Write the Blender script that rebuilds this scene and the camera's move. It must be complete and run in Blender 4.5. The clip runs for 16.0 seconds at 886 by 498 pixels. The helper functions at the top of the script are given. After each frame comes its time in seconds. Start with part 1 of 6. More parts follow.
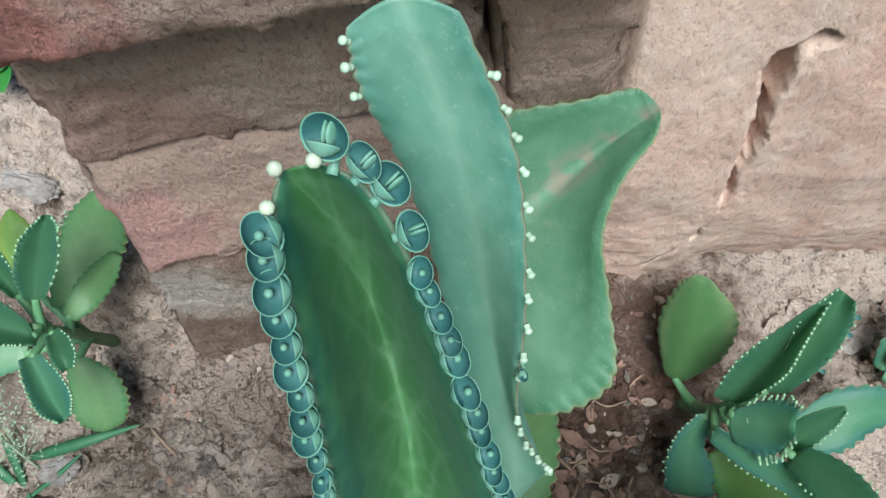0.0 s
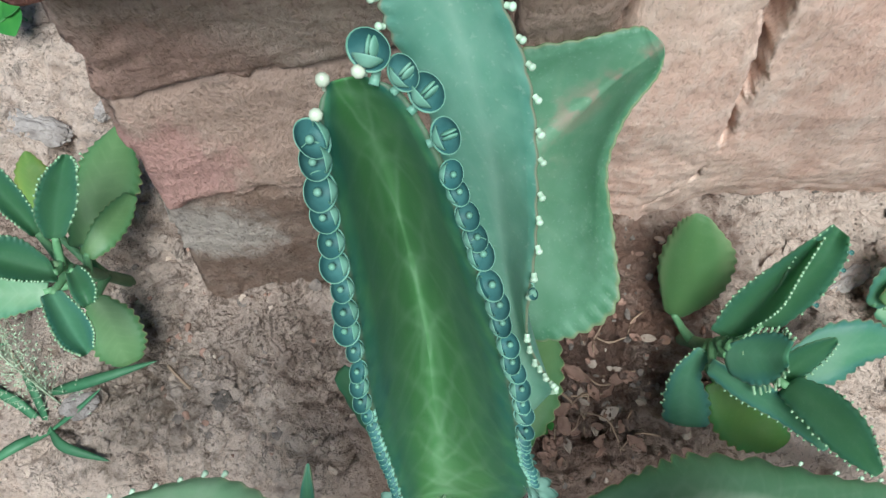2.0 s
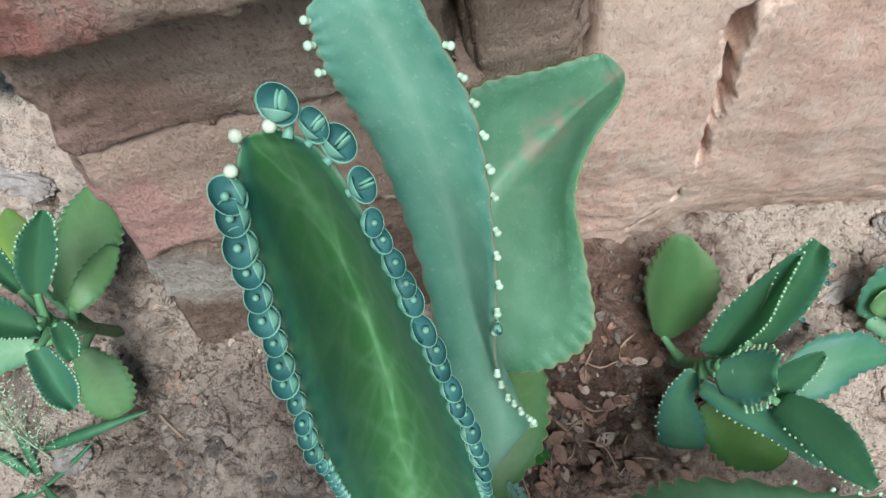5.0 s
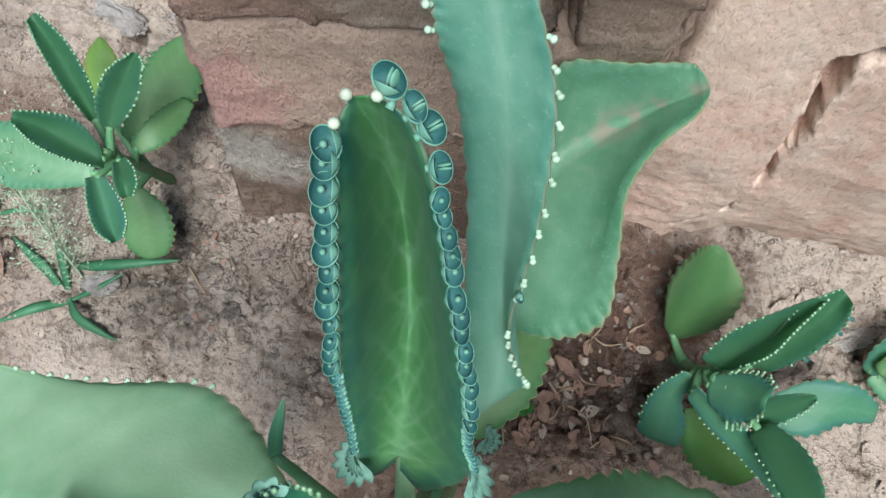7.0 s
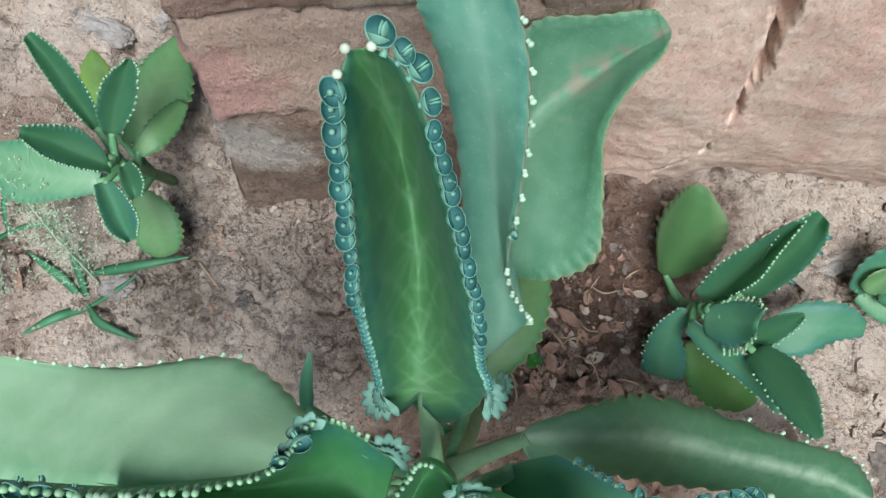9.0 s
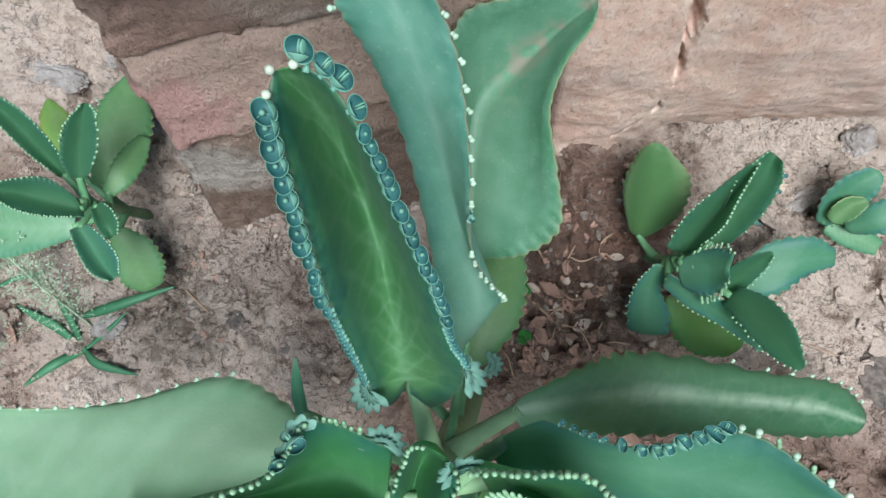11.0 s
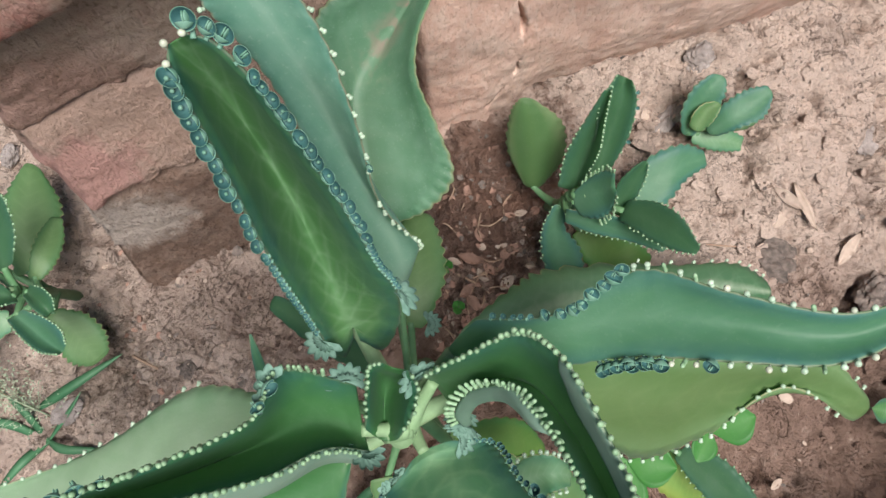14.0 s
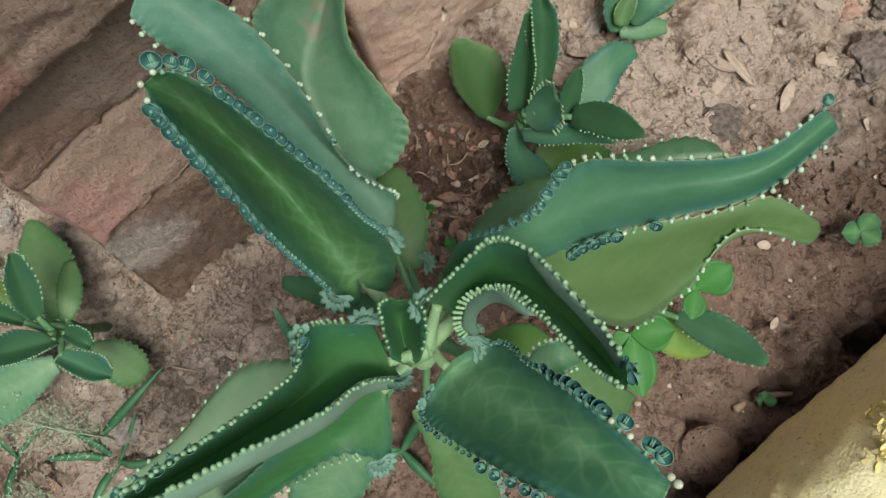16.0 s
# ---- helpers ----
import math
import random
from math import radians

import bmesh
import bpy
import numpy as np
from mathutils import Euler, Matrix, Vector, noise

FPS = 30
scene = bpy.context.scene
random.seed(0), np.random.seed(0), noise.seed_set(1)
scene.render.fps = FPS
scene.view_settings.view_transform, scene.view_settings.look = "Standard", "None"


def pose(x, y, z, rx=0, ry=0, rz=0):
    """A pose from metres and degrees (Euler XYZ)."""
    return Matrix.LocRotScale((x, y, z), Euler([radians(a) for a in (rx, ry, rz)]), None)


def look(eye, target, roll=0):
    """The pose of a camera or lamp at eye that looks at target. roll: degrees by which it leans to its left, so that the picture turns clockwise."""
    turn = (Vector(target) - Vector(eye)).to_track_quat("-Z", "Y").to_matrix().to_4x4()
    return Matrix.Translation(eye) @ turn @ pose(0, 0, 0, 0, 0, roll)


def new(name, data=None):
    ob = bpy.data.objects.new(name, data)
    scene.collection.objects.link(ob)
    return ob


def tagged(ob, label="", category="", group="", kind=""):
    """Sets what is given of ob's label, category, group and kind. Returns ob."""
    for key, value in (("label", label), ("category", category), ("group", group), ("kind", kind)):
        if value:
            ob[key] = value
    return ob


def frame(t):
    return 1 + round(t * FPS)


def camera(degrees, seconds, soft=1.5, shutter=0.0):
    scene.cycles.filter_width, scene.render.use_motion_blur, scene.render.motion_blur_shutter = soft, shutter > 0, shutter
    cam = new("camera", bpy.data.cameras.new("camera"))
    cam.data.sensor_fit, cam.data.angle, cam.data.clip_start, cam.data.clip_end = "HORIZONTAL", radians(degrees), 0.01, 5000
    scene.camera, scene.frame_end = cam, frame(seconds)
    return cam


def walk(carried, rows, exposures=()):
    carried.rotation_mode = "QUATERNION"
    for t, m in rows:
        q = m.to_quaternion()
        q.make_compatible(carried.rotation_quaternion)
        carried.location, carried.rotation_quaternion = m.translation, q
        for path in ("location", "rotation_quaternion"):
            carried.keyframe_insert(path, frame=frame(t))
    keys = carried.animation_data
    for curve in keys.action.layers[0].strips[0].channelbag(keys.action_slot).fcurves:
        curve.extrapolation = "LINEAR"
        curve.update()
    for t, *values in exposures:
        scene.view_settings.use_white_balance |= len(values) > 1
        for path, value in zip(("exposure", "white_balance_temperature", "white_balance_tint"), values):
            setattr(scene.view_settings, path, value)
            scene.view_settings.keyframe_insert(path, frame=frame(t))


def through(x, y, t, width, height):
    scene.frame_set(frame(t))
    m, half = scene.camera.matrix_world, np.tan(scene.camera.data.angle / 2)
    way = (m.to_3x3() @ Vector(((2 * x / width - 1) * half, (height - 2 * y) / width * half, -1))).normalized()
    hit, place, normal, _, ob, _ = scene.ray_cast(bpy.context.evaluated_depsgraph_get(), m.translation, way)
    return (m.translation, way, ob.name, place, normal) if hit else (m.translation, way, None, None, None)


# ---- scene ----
cam = camera(54.9, 16.0)
PATH = [
    (0, 0.0049, 0.0736, 0.4616, 9.90, 2.47, -0.09),
    (0.5, 0.0045, 0.0706, 0.4672, 8.85, 2.45, -0.07),
    (1, 0.0028, 0.0677, 0.4742, 8.74, 2.51, -0.12),
    (1.5, 0.0020, 0.0674, 0.4756, 8.66, 2.48, -0.16),
    (2, 0.0016, 0.0655, 0.4725, 6.74, 2.43, -0.14),
    (2.5, 0.0039, 0.0671, 0.4731, 4.90, 2.48, -0.36),
    (3, 0.0067, 0.0632, 0.4797, 5.11, 2.55, -1.23),
    (3.5, 0.0097, 0.0582, 0.4790, 6.60, 2.62, -2.24),
    (4, 0.0108, 0.0557, 0.4749, 7.87, 2.79, -3.64),
    (4.5, 0.0118, 0.0614, 0.4701, 8.90, 2.99, -5.16),
    (7, 0.0100, 0.0741, 0.4872, 4.14, 3.77, 13.35),
    (7.5, 0.0107, 0.0674, 0.4909, 3.48, 3.83, 11.54),
    (8, 0.0111, 0.0619, 0.4972, 3.04, 3.95, 8.91),
    (8.5, 0.0122, 0.0621, 0.5035, 2.96, 3.98, 7.77),
    (11, 0.0216, 0.0615, 0.5174, 1.83, 3.72, -1.24),
    (11.5, 0.0341, 0.0378, 0.5216, 0.59, 3.46, -9.46),
    (12, 0.0460, 0.0219, 0.5257, 0.12, 2.80, -16.01),
    (12.5, 0.0468, 0.0183, 0.5198, -0.01, 1.00, -18.22),
    (13, 0.0232, 0.0251, 0.5252, 0.52, -0.41, -18.35),
    (13.5, 0.0119, 0.0259, 0.5395, 3.00, -0.57, -16.37),
    (14, 0.0215, 0.0271, 0.5499, 4.23, -0.47, -16.89),
    (14.5, 0.0249, 0.0210, 0.5623, 3.92, -0.09, -21.50),
    (15, 0.0305, 0.0172, 0.6012, 1.86, 0.22, -27.11),
    (15.5, 0.0322, 0.0147, 0.5964, 0.99, 0.08, -30.92),
    (16, 0.0240, 0.0178, 0.5919, 0.95, -0.07, -32.16),
]
walk(cam, [(t, pose(*row)) for t, *row in PATH], [(0.0, 0.44, 5900, 1.0), (8.5, 0.42, 5880, 1.0), (11.0, 0.4, 5750, 2.0), (12.0, 0.38, 5750, 2.0), (13.0, 0.24, 6400, 8.0), (14.0, 0.32, 6650, 13.0), (14.5, 0.32, 6700, 12.0), (15.0, 0.12, 6800, 9.0), (15.5, -0.06, 6800, 5.0), (16.0, -0.1, 6800, 3.0)])
# ---- light ----
world = bpy.data.worlds.new("world")
scene.world = world
world.use_nodes = True
wn, wl = world.node_tree.nodes, world.node_tree.links
sky = wn.new("ShaderNodeTexSky")
sky.sky_type, sky.sun_disc = "NISHITA", False
sky.sun_elevation, sky.sun_rotation = radians(78), radians(160)
sky.air_density, sky.dust_density, sky.ozone_density = 1.0, 1.5, 1.0
wl.new(sky.outputs[0], wn["Background"].inputs[0])
wn["Background"].inputs[1].default_value = 0.059
sun_data = bpy.data.lights.new("sun", "SUN")
sun_data.energy, sun_data.angle, sun_data.color = 5.1, radians(26), (1.0, 0.97, 0.93)
sun = new("sun", sun_data)
sun.matrix_world = look((0.13, -0.36, 1.8), (0, 0, 0))


# ---- materials ----
def material(name):
    m = bpy.data.materials.new(name)
    m.use_nodes = True
    nt = m.node_tree
    return m, nt, nt.nodes["Principled BSDF"]


def node(nt, kind, **values):
    n = nt.nodes.new(kind)
    for key, v in values.items():
        if key in n.inputs:
            n.inputs[key].default_value = v
    return n


def math_node(nt, op, a, b=0.0):
    n = nt.nodes.new("ShaderNodeMath")
    n.operation = op
    for i, v in enumerate((a, b)):
        if isinstance(v, (int, float)):
            n.inputs[i].default_value = v
        else:
            nt.links.new(v, n.inputs[i])
    return n.outputs[0]


def ramp(nt, fac, stops):
    n = nt.nodes.new("ShaderNodeValToRGB")
    el = n.color_ramp.elements
    while len(el) < len(stops):
        el.new(0.5)
    for e, (p, c) in zip(el, stops):
        e.position = p
        e.color = (*c, 1) if len(c) == 3 else c
    nt.links.new(fac, n.inputs[0])
    return n.outputs[0]


def mix(nt, fac, a, b, blend="MIX"):
    n = nt.nodes.new("ShaderNodeMix")
    n.data_type, n.blend_type = "RGBA", blend
    for sock, v in ((n.inputs[0], fac), (n.inputs[6], a), (n.inputs[7], b)):
        if isinstance(v, (int, float)):
            sock.default_value = v
        elif isinstance(v, tuple):
            sock.default_value = (*v, 1)
        else:
            nt.links.new(v, sock)
    return n.outputs[2]


def noise_tex(nt, scale, detail=4.0, rough=0.55, vec=None, distort=0.0):
    n = node(nt, "ShaderNodeTexNoise", Scale=scale, Detail=detail, Roughness=rough, Distortion=distort)
    if vec is None:
        vec = nt.nodes.new("ShaderNodeNewGeometry").outputs["Position"]
    nt.links.new(vec, n.inputs["Vector"])
    return n.outputs["Fac"]


def bump(nt, bsdf, height, strength, distance):
    b = node(nt, "ShaderNodeBump", Strength=strength, Distance=distance)
    nt.links.new(height, b.inputs["Height"])
    nt.links.new(b.outputs[0], bsdf.inputs["Normal"])


def leaf_material(name, midrib, body, alt, edge, rim, vein=0.6, rough=0.5, through=0.36, sheen=0.04, stain=None, web_weight=0.12, rib=0.25, specks=0.07):
    """A fleshy leaf: pale midrib and side veins, mottled blade, tinted margin and a thin rim."""
    m, nt, bsdf = material(name)
    uv = nt.nodes.new("ShaderNodeUVMap")
    sep = nt.nodes.new("ShaderNodeSeparateXYZ")
    nt.links.new(uv.outputs[0], sep.inputs[0])
    u = sep.outputs[0]
    across = math_node(nt, "MULTIPLY", math_node(nt, "ABSOLUTE", math_node(nt, "SUBTRACT", sep.outputs[1], 0.5)), 2.0)
    n_big = noise_tex(nt, 45, 3)
    n_mid = noise_tex(nt, 110, 3)
    n_fine = noise_tex(nt, 900, 2)
    wobble = math_node(nt, "ADD", across, math_node(nt, "MULTIPLY", math_node(nt, "SUBTRACT", n_big, 0.5), 0.35))
    mixed = tuple(rib * a + (1 - rib) * b for a, b in zip(midrib, body))
    blade = ramp(nt, wobble, [(0.0, mixed), (0.3, body), (0.55, body), (0.92, edge), (1.0, edge)])
    blade = mix(nt, ramp(nt, n_mid, [(0.38, (0, 0, 0)), (0.8, (0.8, 0.8, 0.8))]), blade, alt)
    phase = math_node(nt, "SUBTRACT", math_node(nt, "MULTIPLY", u, 9.0), math_node(nt, "MULTIPLY", across, 1.5))
    phase = math_node(nt, "ADD", phase, math_node(nt, "MULTIPLY", n_big, 1.2))
    line = math_node(nt, "POWER", math_node(nt, "ABSOLUTE", math_node(nt, "SINE", math_node(nt, "MULTIPLY", phase, math.pi))), 18.0)
    line = math_node(nt, "MULTIPLY", line, ramp(nt, across, [(0.0, (1, 1, 1)), (0.55, (0.5, 0.5, 0.5)), (0.85, (0, 0, 0))]))
    blade = mix(nt, math_node(nt, "MULTIPLY", line, vein * 0.55), blade, midrib)
    blade = mix(nt, ramp(nt, across, [(0.975, (0, 0, 0)), (0.995, (0.8, 0.8, 0.8))]), blade, rim)
    pale = math_node(nt, "MULTIPLY", math_node(nt, "POWER", math_node(nt, "SUBTRACT", 1.0, u), 2.0), math_node(nt, "SUBTRACT", 1.0, wobble))
    blade = mix(nt, math_node(nt, "MULTIPLY", math_node(nt, "MAXIMUM", pale, 0.0), 0.45), blade, midrib)
    net = nt.nodes.new("ShaderNodeTexVoronoi")
    net.feature = "DISTANCE_TO_EDGE"
    net.inputs["Scale"].default_value = 85
    nt.links.new(nt.nodes.new("ShaderNodeNewGeometry").outputs["Position"], net.inputs["Vector"])
    web = ramp(nt, net.outputs["Distance"], [(0.0, (1, 1, 1)), (0.12, (0, 0, 0))])
    blade = mix(nt, math_node(nt, "MULTIPLY", math_node(nt, "MULTIPLY", web, math_node(nt, "SUBTRACT", 1.15, across)), web_weight), blade, midrib)
    speck = ramp(nt, n_fine, [(0.62, (0, 0, 0)), (0.7, (1, 1, 1))])
    blade = mix(nt, math_node(nt, "MULTIPLY", speck, specks), blade, (0.42, 0.55, 0.45))
    if stain:
        spots = math_node(nt, "MULTIPLY", ramp(nt, n_mid, [(0.46, (0, 0, 0)), (0.58, (1, 1, 1))]), ramp(nt, wobble, [(0.0, (1, 1, 1)), (0.5, (0, 0, 0))]))
        spots = math_node(nt, "MULTIPLY", spots, ramp(nt, u, [(0.4, (0, 0, 0)), (0.6, (0.8, 0.8, 0.8))]))
        blade = mix(nt, spots, blade, stain)
    nt.links.new(blade, bsdf.inputs["Base Color"])
    nt.links.new(math_node(nt, "ADD", math_node(nt, "MULTIPLY", n_mid, 0.25), rough - 0.12), bsdf.inputs["Roughness"])
    bsdf.inputs["Specular IOR Level"].default_value = 0.35
    bsdf.inputs["Sheen Weight"].default_value = sheen
    bsdf.inputs["Sheen Roughness"].default_value = 0.4
    bsdf.inputs["Sheen Tint"].default_value = (0.75, 0.95, 1.0, 1)
    bump(nt, bsdf, math_node(nt, "ADD", math_node(nt, "MULTIPLY", n_mid, 0.6), math_node(nt, "MULTIPLY", n_fine, 0.25)), 0.25, 0.0015)
    tr = nt.nodes.new("ShaderNodeBsdfTranslucent")
    nt.links.new(mix(nt, 0.6, blade, (0.42, 0.8, 0.4)), tr.inputs[0])
    ms = nt.nodes.new("ShaderNodeMixShader")
    ms.inputs[0].default_value = through
    nt.links.new(bsdf.outputs[0], ms.inputs[1])
    nt.links.new(tr.outputs[0], ms.inputs[2])
    nt.links.new(ms.outputs[0], nt.nodes["Material Output"].inputs[0])
    return m


leaf_deep = leaf_material("leaf_deep", (0.22, 0.38, 0.22), (0.06, 0.186, 0.055), (0.08, 0.216, 0.076), (0.024, 0.106, 0.088), (0.13, 0.17, 0.12), 0.8, web_weight=0.32)
leaf_dark = leaf_material("leaf_dark", (0.1, 0.2, 0.115), (0.05, 0.145, 0.07), (0.062, 0.165, 0.09), (0.046, 0.138, 0.09), (0.13, 0.2, 0.13), 0.3, through=0.42)
leaf_trough = leaf_material("leaf_trough", (0.11, 0.25, 0.12), (0.04, 0.16, 0.045), (0.055, 0.19, 0.066), (0.036, 0.14, 0.098), (0.13, 0.2, 0.13), 0.45, through=0.42, web_weight=0.18)
leaf_front = leaf_material("leaf_front", (0.24, 0.42, 0.24), (0.066, 0.205, 0.112), (0.085, 0.235, 0.14), (0.042, 0.155, 0.138), (0.13, 0.2, 0.13), 0.9, web_weight=0.34, rib=0.4)
leaf_tall = leaf_material("leaf_tall", (0.3, 0.46, 0.37), (0.13, 0.295, 0.22), (0.2, 0.38, 0.3), (0.085, 0.225, 0.175), (0.24, 0.22, 0.16), 0.3, rib=0.5, specks=0.25)
leaf_ribbed = leaf_material("leaf_ribbed", (0.42, 0.54, 0.4), (0.06, 0.165, 0.085), (0.085, 0.2, 0.105), (0.055, 0.15, 0.07), (0.25, 0.27, 0.13), 0.2, rib=1.0)
leaf_oval = leaf_material("leaf_oval", (0.1, 0.19, 0.065), (0.075, 0.16, 0.06), (0.1, 0.19, 0.08), (0.17, 0.235, 0.115), (0.3, 0.28, 0.17), 0.3)
leaf_teal = leaf_material("leaf_teal", (0.15, 0.3, 0.19), (0.068, 0.195, 0.11), (0.088, 0.225, 0.145), (0.052, 0.165, 0.145), (0.243, 0.288, 0.180), 0.35)
leaf_light = leaf_material("leaf_light", (0.289, 0.425, 0.281), (0.136, 0.281, 0.145), (0.187, 0.348, 0.221), (0.076, 0.221, 0.128), (0.357, 0.374, 0.204))
leaf_stained = leaf_material("leaf_stained", (0.24, 0.37, 0.25), (0.125, 0.268, 0.17), (0.18, 0.335, 0.235), (0.075, 0.195, 0.11), (0.22, 0.24, 0.13), stain=(0.36, 0.25, 0.215), specks=0.25)
leaf_moss = leaf_material("leaf_moss", (0.19, 0.31, 0.14), (0.105, 0.205, 0.08), (0.135, 0.245, 0.105), (0.085, 0.2, 0.085), (0.425, 0.408, 0.212))
leaf_broad = leaf_material("leaf_broad", (0.2, 0.3, 0.13), (0.09, 0.178, 0.058), (0.118, 0.21, 0.08), (0.16, 0.28, 0.13), (0.4, 0.4, 0.24), 0.35, rib=0.1)
leaf_pale = leaf_material("leaf_pale_underside", (0.24, 0.36, 0.29), (0.19, 0.31, 0.24), (0.24, 0.37, 0.3), (0.17, 0.3, 0.23), (0.4, 0.5, 0.36), 0.1)
leaf_mint = leaf_material("leaf_mint", (0.4, 0.53, 0.38), (0.27, 0.42, 0.26), (0.33, 0.47, 0.32), (0.2, 0.36, 0.21), (0.42, 0.46, 0.3), 0.3)
leaf_yellow = leaf_material("leaf_yellow", (0.3, 0.4, 0.12), (0.16, 0.3, 0.07), (0.22, 0.34, 0.08), (0.24, 0.32, 0.07), (0.4, 0.36, 0.12))
leaf_olive = leaf_material("leaf_olive", (0.14, 0.24, 0.06), (0.08, 0.19, 0.04), (0.12, 0.2, 0.05), (0.06, 0.2, 0.06), (0.26, 0.2, 0.08))


def plain_material(name, colour, alt, scale, rough=0.6, relief=0.0, spec=0.3):
    m, nt, bsdf = material(name)
    info = nt.nodes.new("ShaderNodeObjectInfo")
    n1 = noise_tex(nt, scale, 5)
    n2 = noise_tex(nt, scale * 6, 3)
    c = mix(nt, ramp(nt, n1, [(0.35, (0, 0, 0)), (0.65, (1, 1, 1))]), colour, alt)
    c = mix(nt, math_node(nt, "MULTIPLY", n2, 0.35), c, mix(nt, 0.5, c, (0.02, 0.02, 0.02)))
    hue = nt.nodes.new("ShaderNodeHueSaturation")
    nt.links.new(math_node(nt, "ADD", math_node(nt, "MULTIPLY", info.outputs["Random"], 0.3), 0.85), hue.inputs["Value"])
    nt.links.new(c, hue.inputs["Color"])
    nt.links.new(hue.outputs[0], bsdf.inputs["Base Color"])
    bsdf.inputs["Roughness"].default_value = rough
    bsdf.inputs["Specular IOR Level"].default_value = spec
    if relief:
        bump(nt, bsdf, math_node(nt, "ADD", n1, math_node(nt, "MULTIPLY", n2, 0.5)), 0.7, relief)
    return m


cup_blue = plain_material("plantlet_blue_green", (0.03, 0.1, 0.1), (0.052, 0.142, 0.136), 300, 0.5, spec=0.15)
cup_rim = plain_material("plantlet_rim", (0.12, 0.28, 0.2), (0.18, 0.35, 0.265), 300, 0.5)
bead_green = plain_material("bead_pale_green", (0.21, 0.37, 0.21), (0.29, 0.45, 0.28), 400, 0.45)
bud_white = plain_material("bud_milky_white", (0.44, 0.5, 0.38), (0.54, 0.58, 0.45), 400, 0.25, spec=0.5)
bud_cream = plain_material("bud_cream", (0.33, 0.48, 0.34), (0.43, 0.56, 0.43), 400, 0.3)
rosette_grey = plain_material("rosette_grey_green", (0.115, 0.225, 0.175), (0.17, 0.295, 0.24), 250, 0.7, spec=0.15)
stem_green = plain_material("stem_pale_green", (0.18, 0.3, 0.155), (0.23, 0.36, 0.2), 120, 0.6, 0.0006)
stem_dark = plain_material("stem_dark_green", (0.09, 0.22, 0.1), (0.13, 0.27, 0.13), 120, 0.5, 0.0006)
clover_green = leaf_material("clover_green", (0.09, 0.29, 0.06), (0.045, 0.21, 0.04), (0.06, 0.24, 0.045), (0.04, 0.19, 0.04), (0.06, 0.18, 0.05), 0.2)
grass_green = plain_material("grass_green", (0.045, 0.15, 0.07), (0.075, 0.2, 0.1), 80, 0.5)
seed_green = plain_material("seed_grey_green", (0.34, 0.45, 0.3), (0.45, 0.53, 0.38), 300, 0.7)
dry_leaf = plain_material("dry_leaf_brown", (0.28, 0.17, 0.13), (0.17, 0.1, 0.075), 120, 0.75, 0.0008)
dry_pale = plain_material("dry_leaf_pale", (0.4, 0.32, 0.265), (0.3, 0.235, 0.19), 150, 0.75, 0.0006)
stone_dark = plain_material("stone_dark", (0.1, 0.085, 0.075), (0.24, 0.195, 0.17), 260, 0.9, 0.003)
stone_grey = plain_material("stone_grey", (0.36, 0.32, 0.3), (0.2, 0.17, 0.155), 130, 0.9, 0.003)
clod = plain_material("clay_clod", (0.42, 0.28, 0.22), (0.3, 0.19, 0.14), 140, 0.95, 0.0015)
twig_brown = plain_material("twig_tan", (0.4, 0.29, 0.21), (0.3, 0.2, 0.14), 200, 0.8, 0.0005)


